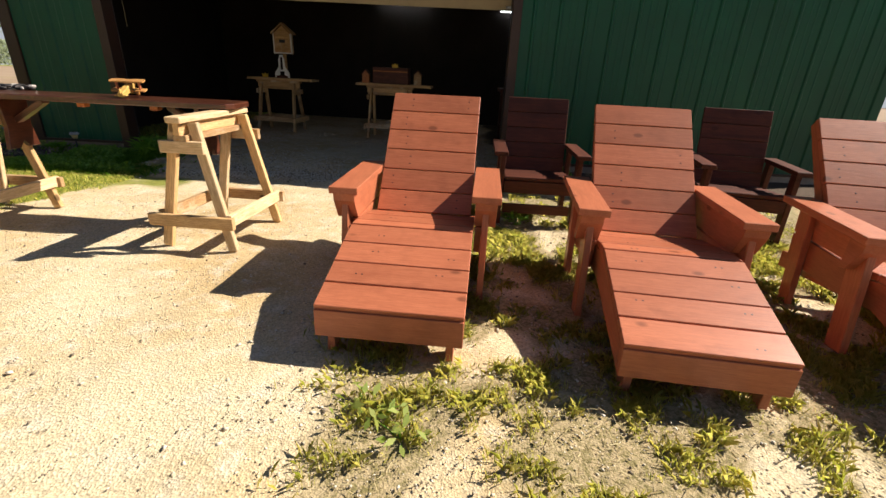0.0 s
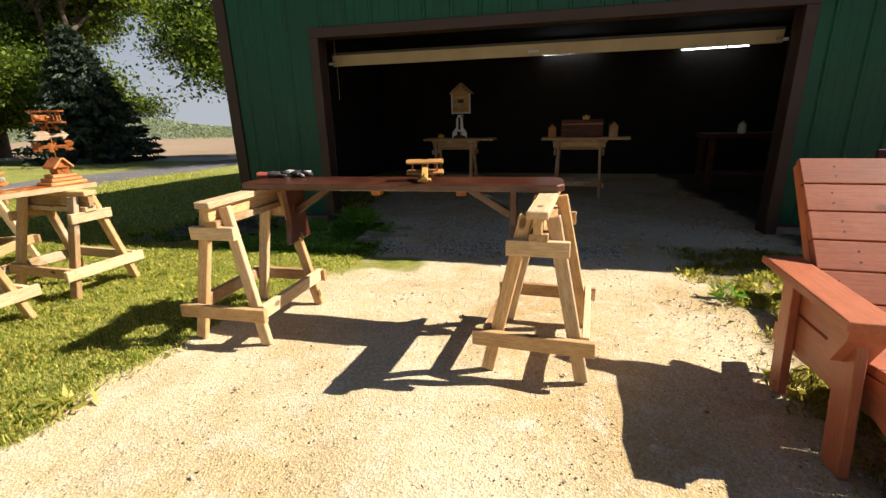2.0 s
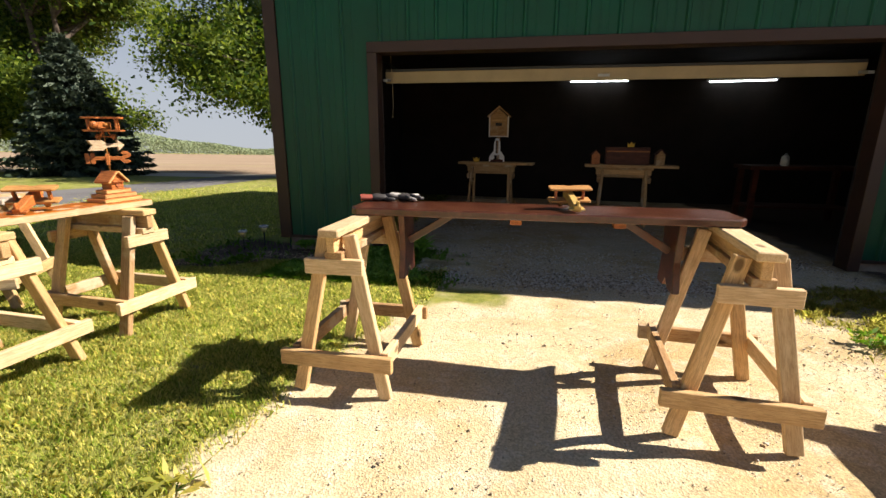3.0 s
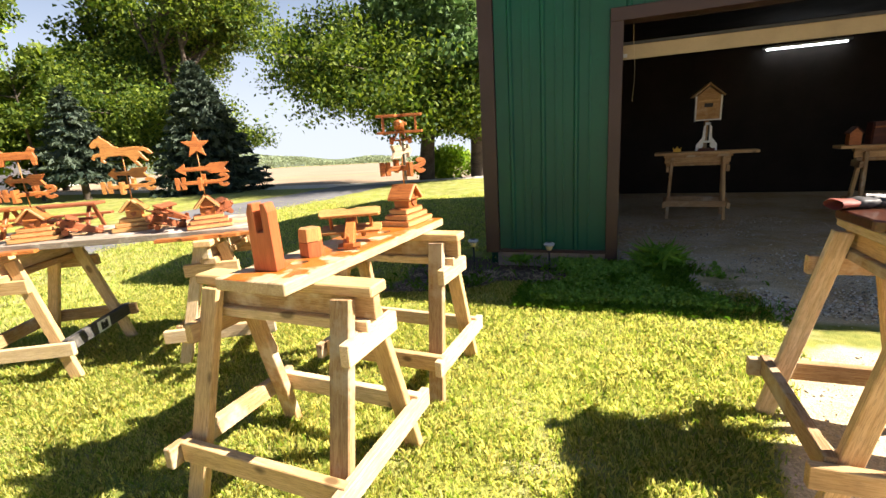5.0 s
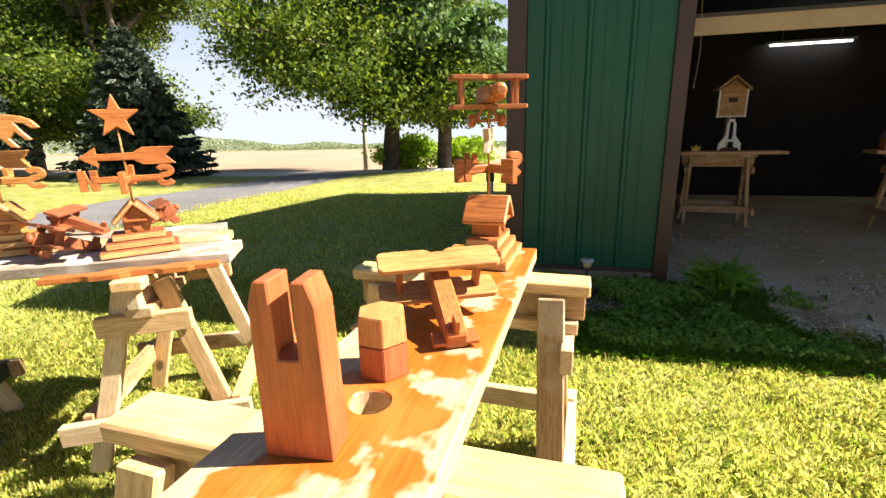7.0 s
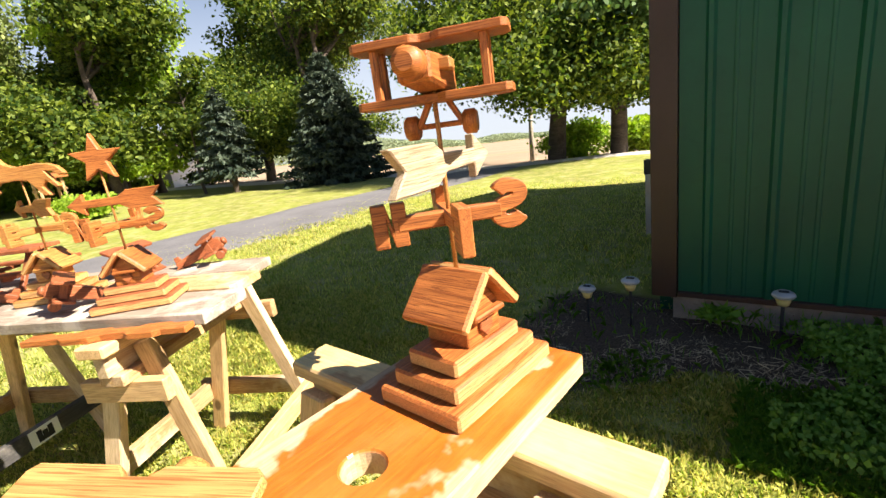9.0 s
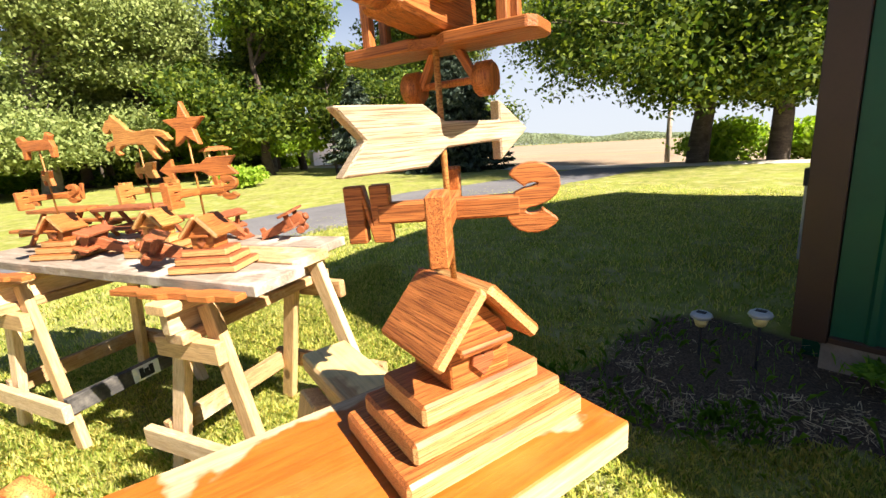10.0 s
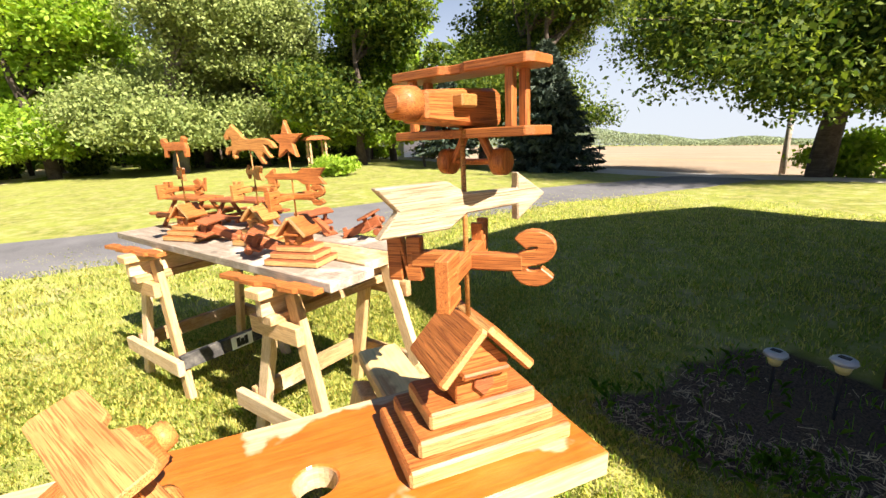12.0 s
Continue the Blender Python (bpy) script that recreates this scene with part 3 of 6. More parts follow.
TUBE, tnt, tb = material("fluorescent_tube", (0.9, 0.95, 1.0), 0.4)
tb.inputs["Emission Color"].default_value, tb.inputs["Emission Strength"].default_value = (0.9, 0.96, 1.0, 1), 4.5
for x, y, z, turn, cuts in ((-1.26, 11.43, 2.415, -2, ((-0.56, 0.56),)), (1.41, 11.39, 2.375, -8, ((-0.57, 0.2), (0.23, 0.57)))):
    lamp = thing("tube_light", pose(x, y, z, 0, 0, turn), "fluorescent tube light hung under the barn ceiling", "ceiling light", "barn tube lights")
    slab("housing", 0, 0, 0.05, 1.22, 0.09, 0.035, GREY_METAL, lamp)
    for a, b in cuts:
        part("tube", rod_bm(0.012, 0.012, b - a), TUBE, lamp, "lit tube", pose(a, 0, 0.012, 0, 90, 0))
    for q in (-0.4, 0.4):
        stick("chain", (q, 0, 0.066), (q, 0, 2.705 - z), 0.008, 0.008, GREY_METAL, lamp, up=(0, 1, 0))


# ---- sawhorses ----
def sawhorse(m, label, length=0.64, spread=0.54, top=0.83, mats=(PINE, PINE_PALE, PINE_OLD), group="sawhorses", cap_len=None, cap_mat=None, flat=False, web=0.075, rail_mat=None):
    """Cap, web and ledger lie along the local y as one I-shaped beam; the A-frames stand at its ends."""
    s = thing("sawhorse", m, label, "sawhorse", group)
    a, b, c = mats
    half, cl = length / 2, (cap_len or length + 0.1) / 2
    stick("cap", (0, -cl, top - 0.019), (0, cl, top - 0.019), 0.1, 0.038, cap_mat or b, s, bevel=0.005)
    stick("web", (0, -cl + 0.02, top - 0.038 - web / 2), (0, cl - 0.012, top - 0.038 - web / 2), 0.04, web, a, s)
    zl = top - 0.038 - web - 0.019
    stick("ledger", (0.004, -cl + 0.035, zl), (0.004, cl - 0.03, zl), 0.088, 0.038, c, s)
    ztop = top - 0.042
    lean = (spread / 2 - 0.03 - 0.062) / ztop
    across = (0.078, 0.038) if flat else (0.038, 0.066)
    for sy in (-1, 1):
        y = sy * (half - 0.02)
        yt = sy * (half - 0.055)
        for sx in (-1, 1):
            leg_mat = a if sx * sy > 0 else b
            stick("leg", (sx * (spread / 2 - 0.03), y, 0.0), (sx * 0.062, yt, ztop), *across, leg_mat, s, up=(1, 0, 0.0), bevel=0.004)
        zg = zl - 0.019 - 0.038
        yo = sy * (half + 0.02)
        wg = 0.062 + lean * (ztop - zg) + 0.055
        stick("gusset", (-wg, yo - sy * 0.022, zg), (wg, yo - sy * 0.022, zg + 0.004), 0.036, 0.076, b if sy < 0 else c, s)
        stick("end_stretcher", (-spread / 2 - 0.04, yo, 0.2), (spread / 2 + 0.02, yo, 0.207), 0.036, 0.08, a if sy < 0 else c, s)
    for sx in (-1, 1):
        x = sx * (spread / 2 - 0.03 - lean * 0.215 + 0.05)
        stick("side_stretcher", (x, -half + 0.005, 0.215), (x, half + 0.03, 0.213), 0.036, 0.08, (rail_mat if sx > 0 else None) or (b if sx > 0 else c), s)
    return s


sawhorse(pose(-3.56, 3.58, 0, 0, 0, -2), "pale pine sawhorse on the gravel carrying a dark bench", 0.66, 0.53, 0.875)
sawhorse(pose(-1.728, 3.517, 0, 0, 0, -6), "pale pine sawhorse on the gravel carrying a dark bench", 0.67, 0.54, 0.875)
old = (PINE_OLD, PINE, PINE_PALE)
sawhorse(pose(-5.57, 3.06, 0, 0, 0, -93), "weathered pine sawhorse on the lawn under a stained board", 0.69, 0.6, 0.824, old, cap_len=0.79, cap_mat=STAINED_CAP, flat=True, web=0.085)
sawhorse(pose(-5.53, 3.91, 0, 0, 0, -94), "weathered pine sawhorse on the lawn under a stained board", 0.66, 0.57, 0.812, old, cap_len=0.77, cap_mat=STAINED_CAP, flat=True, web=0.085)
TABLE = pose(-7.37, 3.78, 0, 0, 0, 26)
sawhorse(TABLE @ pose(-0.55, -0.02, 0), "weathered pine sawhorse marked with a black letter E", 0.64, 0.6, 0.79, (PINE_PALE, PINE, PINE_OLD), cap_len=0.8, rail_mat=BLACKENED)
# plain pine, no scorching; dark patches are the planks' cast shadow
sawhorse(TABLE @ pose(0.6, 0.02, 0), "pale pine sawhorse on the lawn under grey planks", 0.64, 0.6, 0.79, (PINE_PALE, PINE, PINE_OLD), cap_len=0.8)

# display board on two sawhorses
board = thing("display_board", pose(-5.508, 3.487, 0.838, -0.8, 0, -4.4), "thick pine board stained orange in patches on sawhorses", "board")


def holed_board_bm(sx, sy, sz, holes, r=0.031):
    """A board with round holes bored through it."""
    bm = bmesh.new()
    loops = [[(-sx / 2, -sy / 2), (sx / 2, -sy / 2), (sx / 2, sy / 2), (-sx / 2, sy / 2)]]
    loops += [[(hx + r * math.cos(a * 0.2618), hy + r * math.sin(a * 0.2618)) for a in range(24)] for hx, hy in holes]
    edges = []
    for lp in loops:
        vs = [bm.verts.new((x, y, -sz / 2)) for x, y in lp]
        edges += [bm.edges.new((vs[i], vs[(i + 1) % len(vs)])) for i in range(len(vs))]
    bmesh.ops.triangle_fill(bm, use_beauty=True, edges=edges)
    out = bmesh.ops.extrude_face_region(bm, geom=bm.faces[:])
    bmesh.ops.translate(bm, verts=[v for v in out["geom"] if isinstance(v, bmesh.types.BMVert)], vec=(0, 0, sz))
    bmesh.ops.recalc_face_normals(bm, faces=bm.faces[:])
    sharp = [e for e in bm.edges if len(e.link_faces) == 2 and e.calc_face_angle(0) > 0.8]
    bmesh.ops.bevel(bm, geom=sharp, offset=0.0035, segments=1, affect="EDGES")
    return bm


to_plank = (board.matrix_basis @ pose(0, 0, 0, 0, 0, 90)).inverted()
bores = [tuple((to_plank @ Vector((x, y, 0.838)))[:2]) for x, y in ((-5.535, 3.115), (-5.475, 3.69))]
part("plank", holed_board_bm(1.235, 0.3, 0.042, bores), STAINED_TOP, board, "", pose(0, 0, 0, 0, 0, 90))


# ---- bench on the sawhorses ----
bench = thing("bench", pose(-2.63, 3.78, 0.875, 0, 0, 0.5), "long dark-stained wooden bench resting on two sawhorses", "bench")
top_bm = prism_bm([(-1.0, -0.13), (-0.96, -0.17), (0.96, -0.17), (1.0, -0.12), (1.0, 0.12), (0.96, 0.17), (-0.96, 0.17), (-1.0, 0.13)], 0.04, 0.006)
part("seat", top_bm, BENCH, bench, "", pose(0, 0, 0.022, 90, 0, 0))
for s in (-1, 1):
    x = s * 0.72
    leg_bm = prism_bm([(-0.12, 0), (0.12, 0), (0.1, -0.2), (0.13, -0.36), (0.04, -0.36), (0.0, -0.31), (-0.04, -0.36), (-0.13, -0.36), (-0.1, -0.2)], 0.035, 0.003)
    part("leg", leg_bm, BENCH, bench, "", pose(x, 0, 0, 0, 0, 90))
    stick("brace", (x - s * 0.02, 0.0, -0.16), (x - s * 0.26, 0.0, -0.01), 0.06, 0.04, BENCH, bench)
for x in (-0.1, 0.42):
    slab("cleat", x, -0.1, -0.015, 0.06, 0.05, 0.03, CEDAR, bench)


# ---- loungers and chairs ----
screw_bm = rod_bm(0.0052, 0.0045, 0.0012, 8)
SCREW = bpy.data.meshes.new("screw")
screw_bm.to_mesh(SCREW)
screw_bm.free()
SCREW.materials.append(paint("dark_screw", (0.05, 0.02, 0.014), 0.5, 0.3))


def lounger(m, label):
    t = thing("lounge_chair", m, label, "lounge chair", "red loungers")
    W, L = 0.66, 1.08

    def zs(y):
        return 0.255 + 0.175 * y / 0.62 if y < 0.62 else 0.43 - 0.077 * (y - 0.62) / 0.46

    cuts = (0.0, 0.153, 0.3, 0.45, 0.6, 0.7, 0.9, 1.08)
    for p, q in zip(cuts[:-1], cuts[1:]):
        c = Vector((0, (p + q) / 2, (zs(p) + zs(q)) / 2 - 0.018))
        tip = math.degrees(math.atan2(zs(q) - zs(p), q - p))
        gap = 0.008 if p != 0.3 else 0.003
        part("seat_board", box_bm(W - 0.002, math.hypot(q - p, zs(q) - zs(p)) - gap, 0.036), RED_STAIN, t, "", Matrix.Translation(c) @ pose(0, 0, 0, tip, 0, 0))
        for sx in (-0.6, 0.6):
            if random.random() < 0.65:
                k, dx = random.uniform(0.3, 0.7), random.uniform(-0.05, 0.05)
                for e in (0.0, 0.028):
                    ob = new("screw", SCREW)
                    ob.parent = t
                    ob.matrix_basis = Matrix.Translation((sx * W / 2 + dx + e, p + (q - p) * k, zs(p) + (zs(q) - zs(p)) * k)) @ pose(0, 0, 0, tip, 0, 0)
    slab("apron", 0, 0.012, 0.168, W - 0.004, 0.036, 0.13, RED_STAIN, t)
    for s in (-1, 1):
        rail = prism_bm([(0.032, 0.11), (0.66, 0.24), (1.5, 0.12), (1.5, 0.22), (1.06, 0.3), (0.62, 0.39), (0.032, 0.224)], 0.036)
        part("side_rail", rail, RED_STAIN, t, "", pose(s * (W / 2 - 0.02), 0, 0, 0, 0, 90))
        slab("front_leg", s * (W / 2 - 0.06), 0.08, 0.075, 0.036, 0.088, 0.15, RED_STAIN, t)
        xo, xi = s * (W / 2 + 0.062), s * (W / 2 + 0.024)
        stick("rear_leg", (xo, 1.19, 0.0), (xo, 1.26, 0.562), 0.036, 0.1, RED_STAIN, t, up=(0, 1, 0))
        stick("arm_post", (xo, 0.675, 0.0), (xo, 0.765, 0.562), 0.036, 0.12, RED_STAIN, t, up=(0, 1, 0))
        part("arm_panel", prism_bm([(0.72, 0.562), (0.745, 0.41), (1.38, 0.395), (1.4, 0.562)], 0.034), RED_STAIN, t, "", pose(xi, 0, 0, 0, 0, 90))
        part("arm_panel", prism_bm([(0.75, 0.4), (0.78, 0.235), (1.36, 0.215), (1.38, 0.382)], 0.034), RED_STAIN, t, "", pose(xi, 0, 0, 0, 0, 90))
        part("arm_bracket", prism_bm([(0.675, 0.562), (0.68, 0.52), (0.745, 0.41), (0.79, 0.4), (0.79, 0.562)], 0.118), RED_STAIN, t, "", pose(s * (W / 2 + 0.062), 0, 0, 0, 0, 90))
        stick("arm_rest", (s * (W / 2 + 0.06), 0.66, 0.582), (s * (W / 2 + 0.06), 1.42, 0.582), 0.16, 0.038, RED_STAIN, t)
    a, b = Vector((0, L + 0.015, 0.345)), Vector((0, L + 0.6, 1.035))
    d = (b - a).normalized()
    bw = (b - a).length / 6
    for i in range(6):
        c = a + d * bw * (i + 0.5)
        M = Matrix.Translation(c) @ Matrix((Vector((1, 0, 0)), d, Vector((1, 0, 0)).cross(d))).transposed().to_4x4()
        part("back_board", box_bm(0.605, bw - 0.007, 0.036), RED_STAIN, t, "", M)
        for sx in (-0.17, 0.17):
            if random.random() < 0.6:
                dx = random.uniform(-0.06, 0.06)
                for k in (-0.2, 0.16):
                    ob = new("screw", SCREW)
                    ob.parent = t
                    ob.matrix_basis = M @ pose(sx + dx, k * bw, 0.018)
    for s in (-1, 1):
        stick("back_frame", a + Vector((s * 0.27, 0.045, -0.12)), b + Vector((s * 0.27, 0.045, -0.03)), 0.036, 0.06, RED_STAIN, t, up=(0, 1, 0))
    stick("back_prop", (-0.29, L + 0.32, 0.2), (0.29, L + 0.32, 0.2), 0.036, 0.09, RED_STAIN, t)
    return t


lounger(pose(-0.31, 2.06, 0, 0, 0, -4), "red-stained wooden lounge chair beside the gravel")
lounger(pose(0.97, 1.87, 0, 0, 0, -7), "red-stained wooden lounge chair on weedy gravel")
lounger(pose(2.18, 1.62, 0, 0, 0, -10), "red-stained wooden lounge chair on weedy gravel")


def chair(m, label):
    t = thing("arm_chair", m, label, "armchair", "dark armchairs")
    for i in range(4):
        slab("seat_board", 0, 0.06 + i * 0.125, 0.4 - i * 0.012, 0.56, 0.118, 0.03, DARK_STAIN, t)
    slab("apron", 0, 0.012, 0.33, 0.56, 0.034, 0.1, DARK_STAIN, t)
    slab("stretcher", 0, 0.06, 0.13, 0.56, 0.034, 0.08, DARK_STAIN, t)
    for s in (-1, 1):
        slab("front_leg", s * 0.31, 0.05, 0.29, 0.04, 0.09, 0.58, DARK_STAIN, t)
        stick("rear_leg", (s * 0.31, 0.56, 0.0), (s * 0.31, 0.52, 0.6), 0.04, 0.09, DARK_STAIN, t, up=(0, 1, 0))
        stick("side_rail", (s * 0.285, 0.03, 0.32), (s * 0.285, 0.6, 0.28), 0.034, 0.1, DARK_STAIN, t)
        stick("arm_rest", (s * 0.33, -0.02, 0.6), (s * 0.33, 0.62, 0.6), 0.11, 0.034, DARK_STAIN, t)
    a, b = Vector((0, 0.5, 0.36)), Vector((0, 0.68, 1.0))
    d = (b - a).normalized()
    bw = (b - a).length / 5
    for i in range(5):
        part("back_board", box_bm(0.54, bw - 0.004, 0.03), DARK_STAIN, t, "", Matrix.Translation(a + d * bw * (i + 0.5)) @ Matrix((Vector((1, 0, 0)), d, Vector((1, 0, 0)).cross(d))).transposed().to_4x4())
    return t


chair(pose(0.66, 4.03, 0, 0, 0, -3), "dark-stained wooden armchair in the barn's shade")
chair(pose(2.26, 3.86, 0, 0, 0, -12), "dark-stained wooden armchair in the barn's shade")


# ---- weathervanes ----
def letter_bm(kind, h=0.075, d=0.018):
    w = h * 0.78
    s = 0.022
    if kind == "N":
        pts = [(0, 0), (s, 0), (s, h * 0.6), (w - s, 0), (w, 0), (w, h), (w - s, h), (w - s, h * 0.42), (s, h), (0, h)]
    elif kind == "E":
        pts = [(0, 0), (w, 0), (w, s), (s, s), (s, h / 2 - s / 2), (w * 0.8, h / 2 - s / 2), (w * 0.8, h / 2 + s / 2), (s, h / 2 + s / 2), (s, h - s), (w, h - s), (w, h), (0, h)]
    elif kind == "W":
        pts = [(0, h), (w * 0.2, 0), (w * 0.4, 0), (w * 0.5, h * 0.4), (w * 0.6, 0), (w * 0.8, 0), (w, h), (w * 0.82, h), (w * 0.7, h * 0.4), (w * 0.58, h * 0.8), (w * 0.42, h * 0.8), (w * 0.3, h * 0.4), (w * 0.18, h)]
    else:
        out, inn = [], []
        for k in range(25):
            u = k / 24
            if u < 0.5:
                a = radians(20 + (270 - 20) * u * 2)
                c = (w / 2, h * 0.73)
                p = (c[0] + math.cos(a) * w * 0.36, c[1] + math.sin(a) * h * 0.19)
            else:
                a = radians(90 - 250 * (u - 0.5) * 2)
                c = (w / 2, h * 0.3)
                p = (c[0] + math.cos(a) * w * 0.38, c[1] + math.sin(a) * h * 0.22)
            out.append(p)
        pts2 = []
        for k, p in enumerate(out):
            q, r = out[min(k + 1, 24)], out[max(k - 1, 0)]
            t = Vector((q[0] - r[0], q[1] - r[1])).normalized()
            pts2.append((p[0] - t.y * s / 2, p[1] + t.x * s / 2))
            inn.append((p[0] + t.y * s / 2, p[1] - t.x * s / 2))
        pts = pts2 + inn[::-1]
    bm = prism_bm([(x - w / 2, z - h / 2) for x, z in pts], d, 0.0015)
    return bm


def arrow_pts(L=0.33):
    return [(-L / 2, 0.0), (-L / 2 - 0.03, 0.032), (-L / 2 + 0.075, 0.032), (-L / 2 + 0.105, 0.014), (L / 2 - 0.055, 0.012), (L / 2 - 0.055, 0.036), (L / 2, 0.0), (L / 2 - 0.055, -0.036),
            (L / 2 - 0.055, -0.012), (-L / 2 + 0.105, -0.014), (-L / 2 + 0.075, -0.032), (-L / 2 - 0.03, -0.032)]


def biplane(parent, mat, wing_mat, span=0.33, size=1.0, as_name="body", pose_m=None, sloped=0.0):
    """A stubby wooden biplane, nose to +y, its lower wing at z 0; parts under parent."""
    P = pose_m or Matrix()

    def put(name, bm, mt, m, label=""):
        return part(name, bm, mt, parent, label, P @ Matrix.Scale(size, 4) @ m)

    body = prism_bm([(-0.12, -0.012), (0.09, -0.026), (0.105, -0.016), (0.105, 0.04), (0.09, 0.05), (0.0, 0.046), (-0.12, 0.038)], 0.066, 0.006)
    put("fuselage", body, mat, pose(0, 0, 0.034, 0, 0, 90))
    head = rod_bm(0.026, 0.03, 0.06, 14, 0.01)
    put("tail_roll", head, mat, pose(0, -0.17, 0.052, -90, 0, 0))
    put("cockpit", box_bm(0.03, 0.045, 0.022, 0.003), CEDAR_GOLD, pose(0.04, -0.03, 0.056))
    for z, name in ((0.0, "lower_wing"), (0.115, "upper_wing")):
        w = prism_bm([(-span / 2 + 0.012, -0.045), (span / 2 - 0.012, -0.045), (span / 2, -0.03), (span / 2, 0.03), (span / 2 - 0.012, 0.045), (0.03, 0.045), (0.012, 0.032), (-0.012, 0.032), (-0.03, 0.045),
                      (-span / 2 + 0.012, 0.045), (-span / 2, 0.03), (-span / 2, -0.03)], 0.017, 0.002)
        put(name, w, wing_mat, pose(0, 0.03, z, 90, 0, 0))
    for sx in (-1, 1):
        for y in (0.005, 0.052):
            put("strut", box_bm(0.1, 0.016, 0.016, 0.002), mat, pose(sx * (span / 2 - 0.05), y, 0.057, 0, 90, 0))
        put("gear_leg", box_bm(0.06, 0.018, 0.012, 0.002), mat, pose(sx * 0.035, 0.05, -0.03, 0, 60 * sx + 180 * (sx < 0), 0))
        put("wheel", rod_bm(0.026, 0.026, 0.03, 16, 0.004), mat, pose(sx * 0.065 - 0.015, 0.05, -0.055, 0, 90, 0))
    put("axle", rod_bm(0.006, 0.006, 0.12, 8), mat, pose(-0.06, 0.05, -0.055, 0, 90, 0))


STAR = [(math.cos(radians(90 + 36 * k)) * (0.082 if k % 2 == 0 else 0.034), math.sin(radians(90 + 36 * k)) * (0.082 if k % 2 == 0 else 0.034)) for k in range(10)]
HORSE = [(-0.158, 0.07), (-0.15, 0.05), (-0.135, 0.05), (-0.118, 0.066), (-0.108, 0.05), (-0.112, 0.022), (-0.15, 0.014), (-0.165, -0.012), (-0.15, -0.022), (-0.138, -0.004), (-0.112, -0.002), (-0.118, -0.03), (-0.1, -0.045), (-0.088, -0.036), (-0.098, -0.022),
         (-0.075, -0.004), (-0.01, -0.002), (0.03, -0.008), (0.045, -0.03), (0.075, -0.07), (0.1, -0.07), (0.075, -0.035), (0.095, -0.012), (0.125, -0.045), (0.14, -0.04), (0.112, 0.0), (0.1, 0.022),
         (0.125, 0.018), (0.15, -0.002), (0.172, 0.004), (0.15, 0.032), (0.12, 0.046), (0.08, 0.052), (0.0, 0.047), (-0.035, 0.06), (-0.055, 0.085), (-0.085, 0.108), (-0.1, 0.125), (-0.112, 0.108), (-0.132, 0.1)]
DOG = [(-0.1, 0.03), (-0.105, 0.06), (-0.08, 0.068), (-0.06, 0.045), (0.05, 0.045), (0.07, 0.075), (0.095, 0.06), (0.085, 0.04), (0.095, 0.01), (0.09, -0.035), (0.07, -0.035), (0.065, 0.0), (-0.06, 0.0), (-0.07, -0.035), (-0.09, -0.035), (-0.085, 0.01)]


